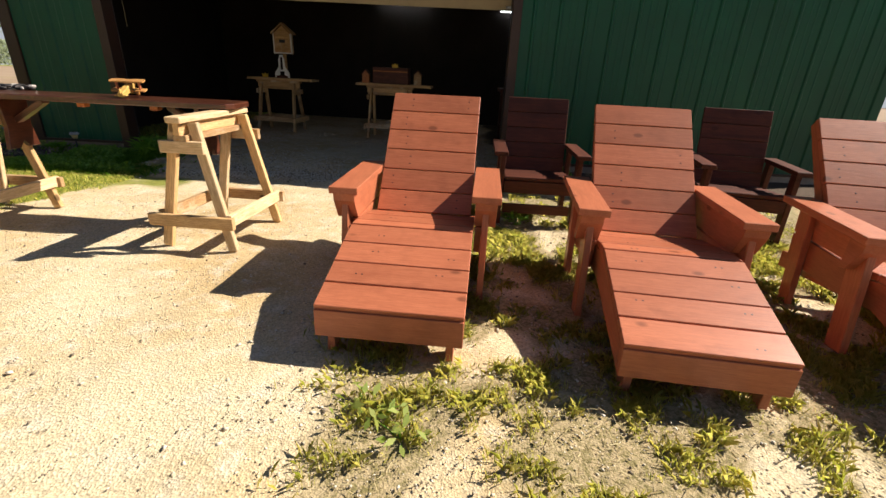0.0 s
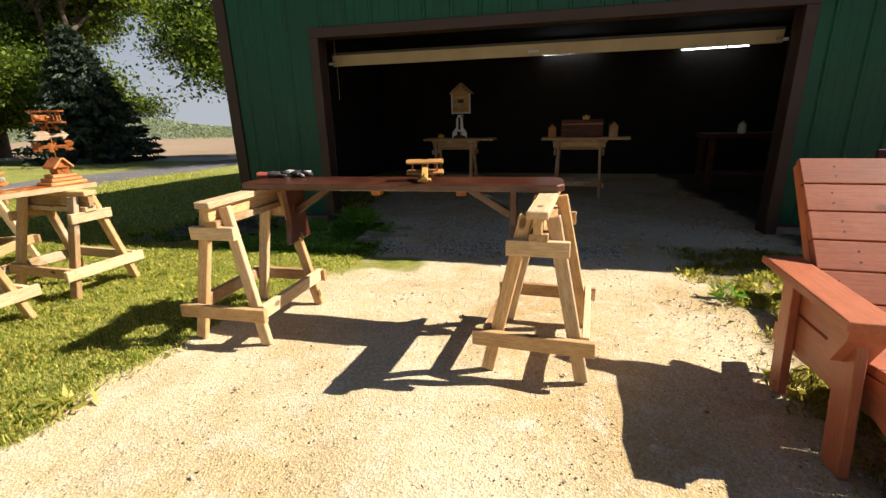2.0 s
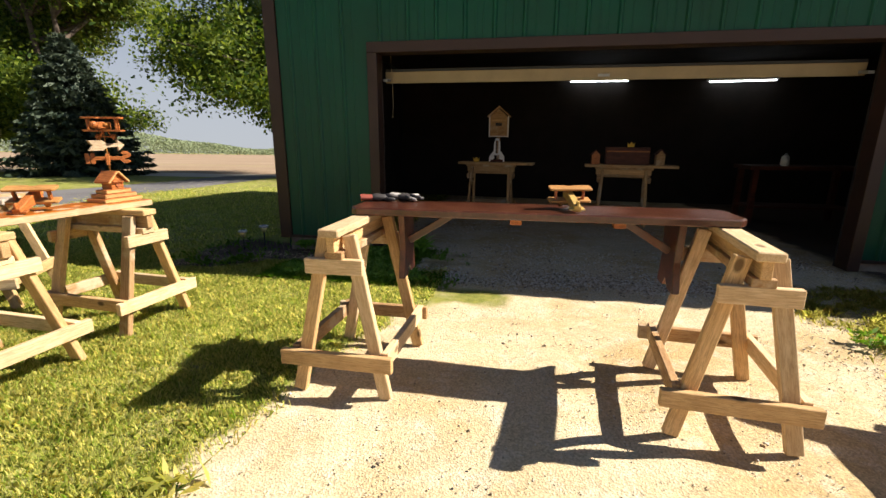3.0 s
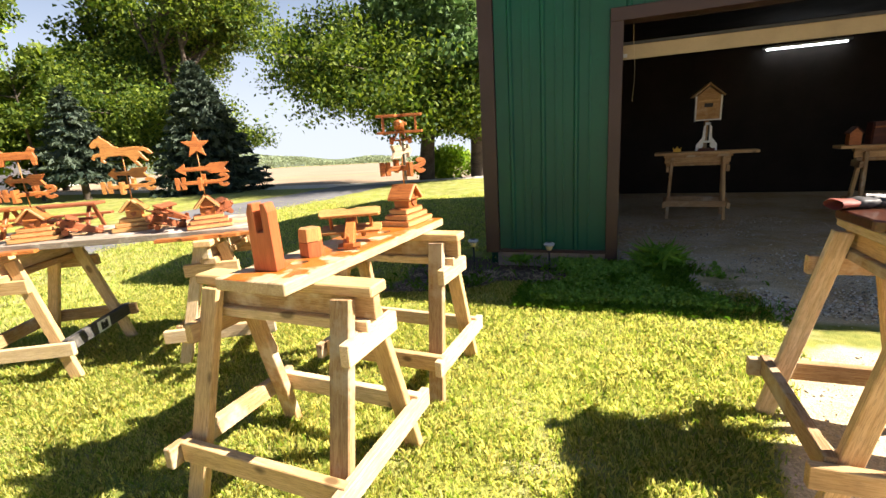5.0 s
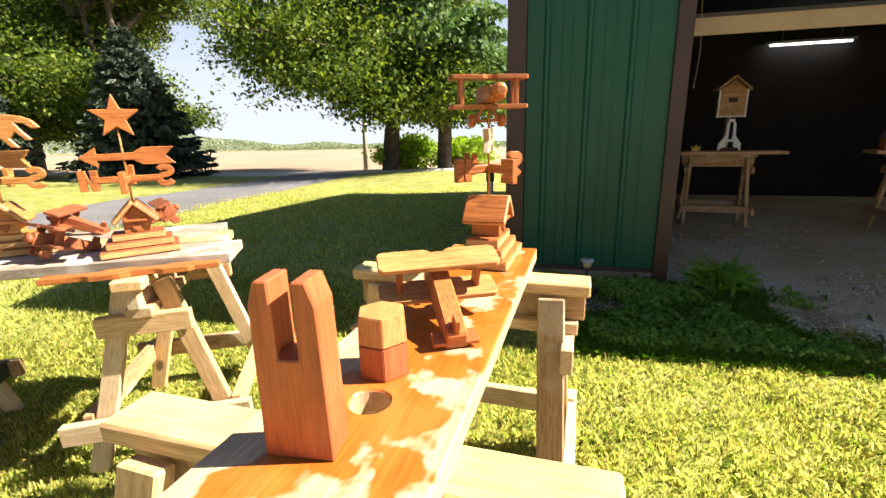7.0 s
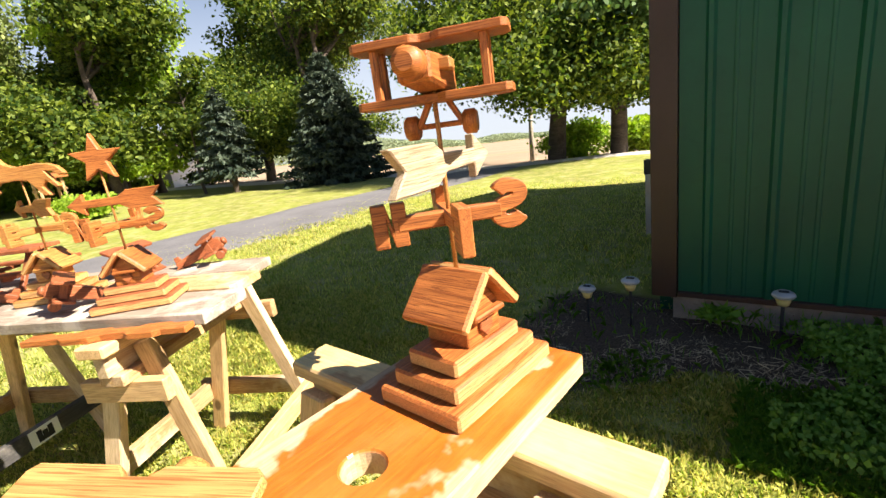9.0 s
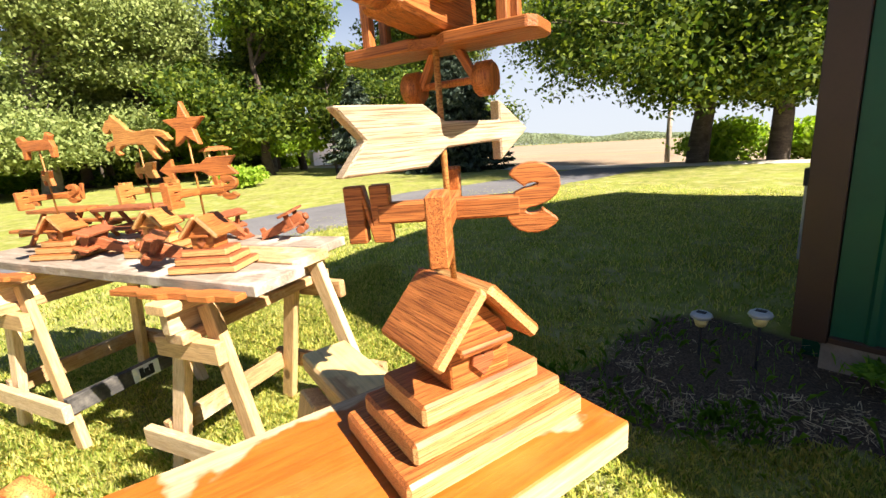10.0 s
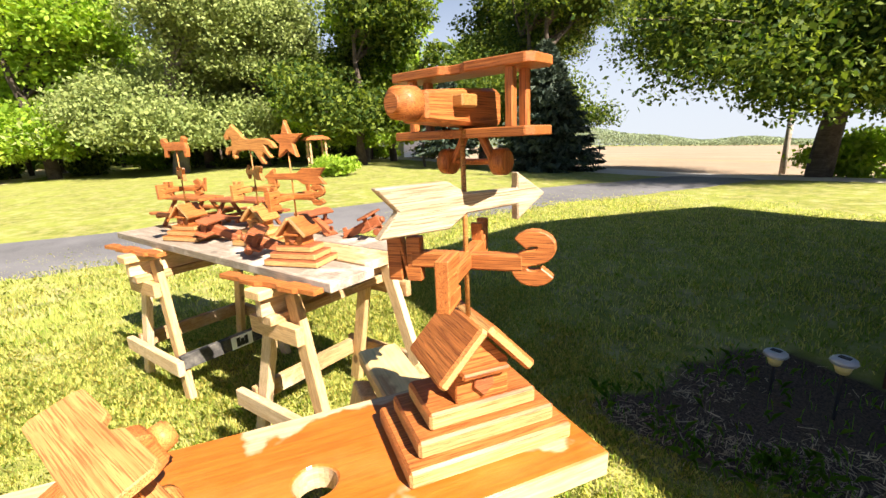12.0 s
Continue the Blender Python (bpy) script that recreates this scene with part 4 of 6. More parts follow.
def weathervane(m, label, topper, mat, base_mat, turn=0.0, roof_mat=None, k=1.0, letter_turn=None):
    t = thing("weathervane", m, label, "weathervane", "birdhouse weathervanes")
    roof_mat = roof_mat or mat
    for i, (sx, sy) in enumerate(((0.255, 0.165), (0.215, 0.13), (0.17, 0.1))):
        tier = slab("base_tier", 0, 0, 0.0135 + i * 0.027, sx, sy, 0.027, base_mat, t, bevel=0.004)
        tier.data.materials.append(SAWN_EDGE)
        for f in tier.data.polygons:
            f.material_index = int(abs(f.normal.z) < 0.3)
    house = prism_bm([(-0.042, 0), (0.042, 0), (0.042, 0.055), (0, 0.1), (-0.042, 0.055)], 0.085, 0.002)
    # the gable end faces -y
    part("house", house, mat, t, "", pose(0, 0, 0.081))
    for s in (-1, 1):
        panel = part("roof_panel", box_bm(0.13, 0.098, 0.017, 0.004), roof_mat, t, "", pose(s * 0.037, 0, 0.081 + 0.078, 0, s * 47, 0) @ pose(0, 0, 0, 0, 0, 90))
        panel.data.materials.append(SAWN_EDGE)
        for f in panel.data.polygons:
            f.material_index = int(abs(f.normal.z) < 0.3)
    heart = prism_bm([(0, -0.018), (0.016, 0.0), (0.014, 0.012), (0.006, 0.014), (0, 0.008), (-0.006, 0.014), (-0.014, 0.012), (-0.016, 0.0)], 0.006, 0.001)
    part("heart", heart, CEDAR_RED, t, "", pose(0, -0.046, 0.105))
    slab("perch", 0, -0.052, 0.128, 0.075, 0.016, 0.01, mat, t)
    part("rod", rod_bm(0.0037, 0.0035, 0.29, 10), CEDAR_GOLD, t, "thin wooden dowel", pose(0, 0, 0.19))
    T = pose(0, 0, 0, 0, 0, turn if letter_turn is None else letter_turn)
    for a in (0, 90):
        part("cross_arm", box_bm(0.21 * k, 0.02, 0.024, 0.003), mat, t, "", T @ pose(0, 0, 0.278 + a * 1e-5, 0, 0, a))
    h = 0.075 * (0.5 + k / 2) if k < 1 else 0.075
    part("letter_n", letter_bm("N", h), mat, t, "letter N", T @ pose(-0.118 * k, 0.0, 0.278))
    part("letter_s", letter_bm("S", h), mat, t, "letter S", T @ pose(0.122 * k, 0.0, 0.285, 0, 0, 180))
    part("letter_e", letter_bm("E", h), mat, t, "letter E", T @ pose(0, -0.118 * k, 0.275, 0, 0, 90))
    part("letter_w", letter_bm("W", h), mat, t, "letter W", T @ pose(0, 0.118 * k, 0.285, 0, 0, 90))
    T = pose(0, 0, 0, 0, 0, turn)
    if topper == "plane":
        part("arrow", prism_bm(arrow_pts(0.25), 0.016), SILVER_ARROW, t, "pale silvered arrow", pose(0, 0, 0, 0, 0, 10) @ pose(0.02, 0, 0.36))
        biplane(t, mat, CEDAR, size=0.69, pose_m=T @ pose(0, -0.01, 0.452))
    else:
        part("arrow", prism_bm(arrow_pts(0.27), 0.016), mat, t, "", T @ pose(0, 0.0, 0.36, 0, 0, 180 if topper == "star" else 150))
        shape = {"star": STAR, "horse": HORSE, "dog": DOG}[topper]
        part(topper, prism_bm(shape, 0.022, 0.003), mat, t, "orange wooden " + topper, T @ pose(0, 0, {"star": 0.5, "horse": 0.47, "dog": 0.48}[topper]))
    return t




def board_top(y):
    """Height of the display board's face, which falls a little towards the barn."""
    return 0.8595 - 0.014 * (y - 3.487)


weathervane(pose(-5.46, 3.94, board_top(3.94), 0, 0, 84) @ Matrix.Scale(1.035, 4), "cedar birdhouse weathervane with a wooden biplane on a board", "plane", CEDAR, CEDAR, turn=-62, roof_mat=CEDAR, k=0.78, letter_turn=-39)
FTOP = 0.832
weathervane(pose(-6.81, 3.925, FTOP, 0, 0, 45), "orange cedar birdhouse weathervane topped by a star", "star", CEDAR, CEDAR_RED, turn=-4)
weathervane(pose(-7.32, 3.83, FTOP, 0, 0, 42), "honey cedar birdhouse weathervane topped by a horse", "horse", CEDAR_GOLD, CEDAR_GOLD, turn=-4)
weathervane(pose(-7.73, 3.5, FTOP, 0, 0, 42), "orange cedar birdhouse weathervane topped by a dog", "dog", CEDAR, CEDAR, turn=-4)

# loose planks of the table top
planks = ((-0.12, -0.13, 2.06, 0.22, GREY_WOOD), (-0.17, 0.09, 2.0, 0.2, PINE_OLD), (-0.17, 0.29, 1.86, 0.19, GREY_WOOD))
for x, y, L, w, mt in planks:
    ob = slab("plank", 0, 0, 0, L, w, 0.038, mt)
    ob.matrix_basis = TABLE @ pose(x, y, 0.811, 0, 0, random.uniform(-1, 1))
    tagged(ob, "weathered grey plank laid over sawhorses", "plank", "table planks")


# ---- trees and plants ----
def leaf_cards(centres, sizes, rng, tilt=1.0, aspect=1.7, along=None):
    """One small pointed leaf (a quad) at each centre."""
    n = len(centres)
    nrm = rng.normal(size=(n, 3)) * (1, 1, tilt) + (0, 0, 0.7)
    nrm /= np.linalg.norm(nrm, axis=1)[:, None]
    a = rng.normal(size=(n, 3)) if along is None else along + rng.normal(size=(n, 3)) * 0.25
    a -= nrm * (a * nrm).sum(1)[:, None]
    a /= np.linalg.norm(a, axis=1)[:, None] + 1e-9
    b = np.cross(nrm, a)
    s = sizes[:, None]
    fold = nrm * s * 0.18
    v = np.stack([centres - a * s * aspect / 2, centres + b * s / 2 + fold, centres + a * s * aspect / 2, centres - b * s / 2 + fold], 1)
    return v.reshape(-1, 3)


def tree(name, base, h, crown, leaves, size, leaf_mat, bark_mat, label, seed, trunk_r=0.25, lean=(0, 0), clumps=90, limbs=14, low=0.25, stems=1, flat=0.72, clump_r=0.16):
    """crown: (dx, dy, z middle, radius across, radius up). Boughs reach out to the crown's skin and carry sprays of leaves; limbs: half the number of boughs that show their twigs."""
    rng = np.random.default_rng(seed)
    x, y = base
    z0 = float(height(x, y)) - 0.05
    t = thing(name, pose(x, y, z0), label, "tree")
    dx, dy, cz, rx, rz = crown
    bm = bmesh.new()
    tops = []
    for s in range(stems):
        sx = (s - (stems - 1) / 2) * rx * 0.35
        top = Vector((dx * 0.8 + lean[0] + sx, dy * 0.8 + lean[1] + rng.uniform(-0.4, 0.4) * (stems > 1), cz + rz * 0.6))
        foot = Vector((sx * 0.06, 0, 0))
        pts = []
        for k in range(9):
            f = k / 8
            pts.append(foot.lerp(top, f) + Vector((rng.normal(), rng.normal(), 0)) * 0.006 * h * (0 < k))
        tr = trunk_r * (1 if stems == 1 else 0.65)
        tube_chain(bm, [foot - Vector((0, 0, 0.2))] + pts, [tr * 1.5] + [tr * (1.12 - 0.95 * k / 8) for k in range(9)], 9)
        tops.append(pts)
    per_bough = 9
    boughs = max(10, clumps // 4)
    floor_z = cz - rz * (1 - low)
    centres = []
    for k in range(boughs):
        # evenly spread headings, more of them in the upper half
        az = k * 2.39996 + rng.normal() * 0.25
        up = -0.92 + 1.87 * ((k * 0.618034) % 1.0)
        flat_r = math.sqrt(max(0.05, 1 - min(0.98, abs(up)) ** 2))
        reach = rng.uniform(0.7, 1.15)
        tip = Vector((dx + math.cos(az) * flat_r * rx * reach, dy + math.sin(az) * flat_r * rx * reach, cz + up * rz * reach))
        tip.z = max(tip.z, floor_z + rng.uniform(0, 0.8))
        pts = tops[k % stems]
        want = tip.z - rx * rng.uniform(0.25, 0.6)
        j = min(range(2, 8), key=lambda i: abs(pts[i].z - want))
        a = pts[j]
        m1 = a.lerp(tip, 0.35) + Vector((rng.normal() * 0.25, rng.normal() * 0.25, 0.07 * rx))
        m2 = a.lerp(tip, 0.7) + Vector((rng.normal() * 0.25, rng.normal() * 0.25, 0.08 * rx))
        r = trunk_r * rng.uniform(0.22, 0.4)
        tube_chain(bm, [a, m1, m2, tip], [r, r * 0.65, r * 0.4, r * 0.12], 6)
        chain = (a, m1, m2, tip)
        for q in range(per_bough):
            f = 3 * (0.36 + 0.64 * (q + rng.uniform(0, 1)) / per_bough)
            i = min(2, int(f))
            p = chain[i].lerp(chain[i + 1], f - i)
            e = p + Vector((rng.normal() * 0.17 * rx, rng.normal() * 0.17 * rx, rng.normal() * 0.11 * rx - 0.03 * rx))
            e.z = max(e.z, floor_z)
            centres.append(e)
            if q < 4 and k < limbs * 2:
                tube_chain(bm, [p, p.lerp(e, 0.6) + Vector((0, 0, 0.03 * rx)), e], [r * 0.3, r * 0.18, r * 0.06], 5)
    part("trunk", bm, bark_mat, t)
    c = np.array([tuple(p) for p in centres])
    w = rng.uniform(0.35, 1.65, len(c))
    per = rng.multinomial(leaves, w / w.sum())
    spot = np.repeat(c, per, 0)
    spread = np.repeat(rx * clump_r * 1.5 * rng.uniform(0.7, 1.3, len(c)), per)
    n = len(spot)
    off = rng.normal(size=(n, 3))
    off /= np.linalg.norm(off, axis=1)[:, None] + 1e-9
    off *= (rng.uniform(0.03, 1.0, n) ** 0.5 * spread)[:, None] * np.array((1, 1, flat))
    off[:, 2] -= 0.25 * (off[:, 0] ** 2 + off[:, 1] ** 2) / (spread + 1e-6)
    v = leaf_cards(spot + off, size * rng.uniform(0.6, 1.35, n), rng)
    ob = new("crown", raw_mesh("crown", v, np.arange(n * 4), 4, leaf_mat))
    ob.parent = t
    return t


def spruce(base, h, r, label, seed, boughs=170, cards=60, bare=0.04, mat=None):
    rng = np.random.default_rng(seed)
    x, y = base
    z0 = float(height(x, y)) - 0.05
    t = thing("spruce", pose(x, y, z0), label, "tree")
    bm = bmesh.new()
    tube_chain(bm, [Vector((0, 0, -0.2)), Vector((0.02, 0, h * 0.4)), Vector((0, 0.02, h))], [0.17 * h / 5, 0.11 * h / 5, 0.015], 8)
    allv = []
    for k in range(boughs):
        f = (k + 0.5) / boughs
        whorls = round(h * 2.9)
        f = (math.floor(f * whorls) + 0.5 + rng.normal() * 0.22) / whorls
        zt = h * (bare + (0.97 - bare) * f)
        ln = r * (1 - f) ** 0.85 * rng.uniform(0.82, 1.12) + 0.12
        az = k * 2.39996 + rng.normal() * 0.15
        d = np.array((math.cos(az), math.sin(az), 0))
        q = np.linspace(0.12, 1.0, cards) + rng.normal(size=cards) * 0.02
        droop = -0.24 * ln * q ** 1.4 + 0.2 * ln * np.clip(q - 0.7, 0, 1) * 2
        side = np.array((-d[1], d[0], 0))
        lat = rng.uniform(-1, 1, cards) * 0.22 * ln * (1.05 - q * 0.8)
        p = d * (q * ln)[:, None] + side * lat[:, None] + np.array((0, 0, 1)) * (zt + droop - 0.3 * np.abs(lat) - rng.uniform(0, 0.05, cards))[:, None]
        al = d * 1.0 + side * (np.sign(lat) * 0.7)[:, None] - np.array((0, 0, 0.35))
        allv.append(leaf_cards(p, rng.uniform(0.08, 0.15, cards) * (h / 5) ** 0.5, rng, 0.6, 3.2, al))
        if k % 2 == 0 and f < 0.85:
            tube_chain(bm, [Vector((0, 0, zt)), Vector(d * ln * 0.8) + Vector((0, 0, zt - 0.2 * ln))], [0.02, 0.006], 4)
    part("trunk", bm, BARK, t)
    v = np.concatenate(allv)
    ob = new("crown", raw_mesh("crown", v, np.arange(len(v)), 4, mat or LEAF_SPRUCE))
    ob.parent = t
    return t


tree("maple_tree", (-11.2, 19.0), 13, (0.3, 0.8, 5.8, 5.6, 5.2), 110000, 0.09, LEAF_MAPLE, BARK, "broad green maple with a dark leaning trunk by the road", 3, 0.3, (0.6, 0.4), 300, 110, 0.34, clump_r=0.12)
tree("pine_tree", (-9.2, 19.6), 14, (0.1, 0.2, 7.5, 3.6, 6.0), 34000, 0.13, LEAF_PINE, BARK, "tall soft-needled pine beside the maple", 4, 0.26, (0, 0), 110, 26, 0.1, clump_r=0.17, flat=0.35)
tree("maple_tree", (-24.2, 19.8), 13, (-0.6, 0.4, 6.2, 5.0, 5.2), 100000, 0.105, LEAF_MAPLE, BARK, "large green maple with several dark stems", 5, 0.36, (-0.8, 0), 260, 130, 0.3, 3, clump_r=0.14)
spruce((-20.3, 16.8), 5.5, 2.45, "dense dark blue-green spruce on the lawn", 6, 330, 70)
spruce((-24.4, 14.3), 4.6, 1.7, "slim dark spruce with a bare lower trunk", 7, 130, 46, 0.2)
tree("thin_tree", (-27.0, 14.2), 6, (0, 0, 4.6, 1.5, 1.8), 2500, 0.14, LEAF_MAPLE, BARK, "thin young tree on the lawn", 8, 0.07, clumps=30, limbs=10)
tree("hemlock_tree", (-35.0, 2.4), 14, (0.5, 0.5, 5.8, 5.4, 4.8), 95000, 0.125, LEAF_HEMLOCK, BARK_GREY, "big grey-green conifer with a pale trunk", 9, 0.42, (0, 0), 320, 40, 0.22, flat=0.62, clump_r=0.14)
tree("hemlock_tree", (-36.5, 7.2), 14, (0, 0, 6.2, 4.8, 5.0), 62000, 0.13, LEAF_HEMLOCK, BARK, "big grey-green conifer at the wood's edge", 10, 0.3, (0, 0), 240, 30, 0.2, flat=0.62, clump_r=0.14)
tree("ash_tree", (-34.5, 13.0), 13, (0, 0, 6.0, 4.0, 5.0), 54000, 0.135, LEAF_LIGHT, BARK, "bright yellow-green leafy tree at the wood's edge", 11, 0.26, (0, 0), 170, 18, 0.15)
tree("elm_tree", (-38.0, -4.0), 12, (0, 0, 5.8, 5.2, 4.8), 40000, 0.17, LEAF_LIGHT, BARK, "leafy light green tree over a dark trunk", 12, 0.34, (0.5, -1), 160, 16, 0.2)
tree("maple_tree", (-31.0, 20.5), 13, (0, 0, 6.4, 5.0, 5.2), 36000, 0.16, LEAF_MAPLE, BARK, "tall green maple behind the spruces", 13, 0.3, (0, 0), 170, 20, 0.2)
tree("maple_tree", (-31.5, 12.2), 12, (0, 0, 6.6, 4.4, 4.8), 28000, 0.16, LEAF_MAPLE, BARK, "tall green maple behind the lawn", 14, 0.25, (0, 0), 150, 20, 0.15)
rng = np.random.default_rng(77)
spots = [(-46, -22), (-41, -13), (-45, -3.6), (-50, 3), (-46, 10), (-44, 17), (-52, 14), (-48, -11), (-42, 24), (-36, -17), (-33, -25), (-54, -18), (-58, 6), (-38, 16.8), (-37.6, 14.4), (-40, 4), (-43, -7)]
for i, (x, y) in enumerate(spots):
    tree("woodland_tree", (x, y), 12, (rng.uniform(-1, 1), rng.uniform(-1, 1), rng.uniform(5.8, 6.8), rng.uniform(3.6, 4.6), rng.uniform(4.4, 5.2)), 12000, 0.28,
         (LEAF_MAPLE, LEAF_LIGHT, LEAF_MAPLE)[i % 3], (BARK, BARK_GREY)[i % 4 == 2], "dark-trunked leafy tree in the wood behind the lawn", 100 + i, rng.uniform(0.16, 0.3), (rng.uniform(-1, 1), 0), 80, 12, 0.2)


def shrub(x, y, h, r, leaves, size, mat, label, seed, name="shrub"):
    g = np.random.default_rng(seed)
    t = thing(name, pose(x, y, float(height(x, y))), label, "shrub")
    c = g.normal(size=(26, 3))
    c /= np.linalg.norm(c, axis=1)[:, None]
    c = c * (r * 0.72, r * 0.72, h * 0.36) * g.uniform(0.5, 1.1, 26)[:, None] + (0, 0, h * 0.5)
    bm = bmesh.new()
    for k in range(9):
        tube_chain(bm, [Vector((c[k][0] * 0.1, c[k][1] * 0.1, -0.05)), Vector((c[k][0] * 0.5, c[k][1] * 0.5, h * 0.3)), Vector(c[k])], [0.03, 0.018, 0.006], 5)
    part("stems", bm, BARK, t)
    k = g.integers(0, 26, leaves)
    p = c[k] + g.normal(size=(leaves, 3)) * (r * 0.2, r * 0.2, h * 0.12)
    p[:, 2] = np.abs(p[:, 2])
    ob = new("foliage", raw_mesh("foliage", leaf_cards(p, size * g.uniform(0.6, 1.3, leaves), g), np.arange(leaves * 4), 4, mat))
    ob.parent = t
    return t


shrub(-11.0, 20.6, 1.3, 1.5, 5000, 0.11, LEAF_LIGHT, "bright yellow-green shrub under the maple", 30)
shrub(-8.6, 21.2, 1.3, 1.4, 4000, 0.11, LEAF_LIGHT, "bright yellow-green shrub under the pine", 31)
shrub(-23.0, 8.3, 0.8, 0.9, 3500, 0.1, LEAF_LIGHT, "clump of bright green ornamental grass on the lawn", 32)
for i in range(16):
    y = -26 + i * 3.2 + rng.uniform(-1, 1)
    shrub(-43 + rng.uniform(-4, 4), y, rng.uniform(0.6, 1.5), rng.uniform(1.0, 2.2), 2600, 0.15, (LEAF_MAPLE, LEAF_MAPLE, LEAF_LIGHT)[i % 3], "leafy undergrowth at the edge of the wood", 40 + i, "undergrowth")

for i in range(20):
    x, y = rng.uniform(-57, -42), -26 + i * 2.3 + rng.uniform(-1, 1)
    tree("woodland_tree", (x, y), 10, (0, 0, 6.5, 1.8, 3.2), 2400, 0.2, LEAF_MAPLE, (BARK, BARK_GREY)[i % 5 == 2], "slender dark-stemmed tree inside the wood", 200 + i, rng.uniform(0.09, 0.16), (rng.uniform(-0.6, 0.6), 0), 24, 6, 0.3)

# the depth of the wood, where single trees can no longer be told apart
g = np.random.default_rng(15)
n = 70000
wx, wy = g.uniform(-80, -58, n), g.uniform(-60, 22, n)
wz = g.uniform(0, 1, n) ** 0.9 * (9 + 2.0 * wobble(wx * 0.2, wy * 0.2, 1.0))
v = leaf_cards(np.stack([wx, wy, height(wx, wy) + wz], -1), g.uniform(0.25, 0.6, n), g)
tagged(new("wood_depth", raw_mesh("wood_depth", v, np.arange(n * 4), 4, LEAF_MAPLE)), "dense dark green foliage deep in the wood", "woods", kind="stuff")

# far woods along the horizon, distance haze mixed into their leaf colour
g = np.random.default_rng(5)
n = 90000
ang = g.uniform(radians(78), radians(170), n)
dist = g.uniform(330, 430, n)
fx, fy = -5 + np.cos(ang) * dist, 4 + np.sin(ang) * dist
rise = 3.4 + 0.9 * np.sin(ang * 19.0) + 0.9 * np.sin(ang * 43 + 1) + 9.0 * smooth01(ang, radians(121), radians(134))
fz = height(fx, fy) + g.uniform(0, 1, n) ** 0.8 * np.clip(rise, 2.0, 22) + (dist - 330) * 0.02
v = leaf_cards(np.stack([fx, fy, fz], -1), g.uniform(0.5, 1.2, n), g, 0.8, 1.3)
tagged(new("far_woods", raw_mesh("far_woods", v, np.arange(n * 4), 4, LEAF_HAZED)), "line of green woods beyond the field, haze painted into the leaves", "woods", kind="stuff")


# ---- grass, weeds, straw, stones ----
def blades(name, x, y, h, w, mat, label, category, lean=0.45, rng=None, z=None):
    n = len(x)
    az, bend = rng.uniform(0, 6.2832, n), rng.uniform(0, 1, n) * lean
    d = np.stack([np.cos(az), np.sin(az), np.zeros(n)], -1)
    s = np.stack([-d[:, 1], d[:, 0], np.zeros(n)], -1)
    p = np.stack([x, y, (height(x, y) - 0.012 if z is None else z)], -1)
    up = np.array((0, 0, 1.0))
    mid = p + d * (h * bend * 0.3)[:, None] + up * (h * 0.6)[:, None]
    tip = p + d * (h * bend)[:, None] + up * (h * (1 - 0.35 * bend))[:, None]
    ww = (s * w[:, None]) / 2
    v = np.stack([p - ww, p + ww, mid + ww * 0.8, tip, mid - ww * 0.8], 1).reshape(-1, 3)
    ob = new(name, raw_mesh(name, v, np.arange(n * 5), 5, mat))
    return tagged(ob, label, category, kind="stuff")


rng = np.random.default_rng(12)


def scatter(n, x0, x1, y0, y1, which, power=1.0):
    x, y = rng.uniform(x0, x1, n), rng.uniform(y0, y1, n)
    k = cover(x, y)[which] ** power
    keep = rng.uniform(0, 1, n) < k
    if which == 0:
        keep &= cover(x, y)[2] < 0.5
    return x[keep], y[keep]


for n, box, hh, ww in ((380000, (-9.4, -3.4, 0.9, 6.2), 0.038, 0.0028), (150000, (-13.0, -3.6, -1.5, 12.5), 0.046, 0.0065)):
    x, y = scatter(n, *box, 0)
    cx, cy = (box[0] + box[1]) / 2, (box[2] + box[3]) / 2
    rim = np.maximum(np.abs(x - cx) / (box[1] - box[0]), np.abs(y - cy) / (box[3] - box[2])) * 2
    keep = rng.uniform(0, 1, len(x)) < (1 - smooth01(rim + 0.1 * wobble(x, y, 1.5), 0.6, 1.0) * (x < -4.6)) * smooth01(y + 0.3 * wobble(x, y, 1.5), box[2] + 0.1, box[2] + 1.1)
    x, y = x[keep], y[keep]
    tuft = 0.85 + 0.3 * np.clip(wobble(x, y, 3.0) * 0.5 + wobble(x, y, 11.0) * 0.6, -0.8, 1)
    blades("lawn_grass", x, y, hh * tuft * rng.uniform(0.6, 1.4, len(x)), np.full(len(x), ww), GRASS, "short sunlit yellow-green mown grass", "grass", 0.7, rng)
x, y = scatter(260000, -0.9, 3.5, 0.9, 5.6, 1, 1.2)
tuft = smooth01(0.8 * wobble(x + 2, y, 3.3) + 0.9 * wobble(x, y + 5, 8.1) + 0.5 * wobble(x, y, 19.0), -0.6, 0.8)
keep = rng.uniform(0, 1, len(x)) < tuft * smooth01(y + 0.3 * wobble(x, y, 2.0), 0.95, 1.5) * (1 - smooth01(x + 0.3 * wobble(x, y, 2.0), 2.7, 3.4))
x, y, tuft = x[keep], y[keep], tuft[keep]
blades("weed_grass", x, y, (0.3 + 0.7 * tuft) * rng.uniform(0.02, 0.08, len(x)), np.full(len(x), 0.003), DRY_GRASS, "sparse tufts of grass in the gravel", "grass", 0.9, rng)
x, y = rng.uniform(-5.1, -3.0, 60000), rng.uniform(4.95, 6.25, 60000)
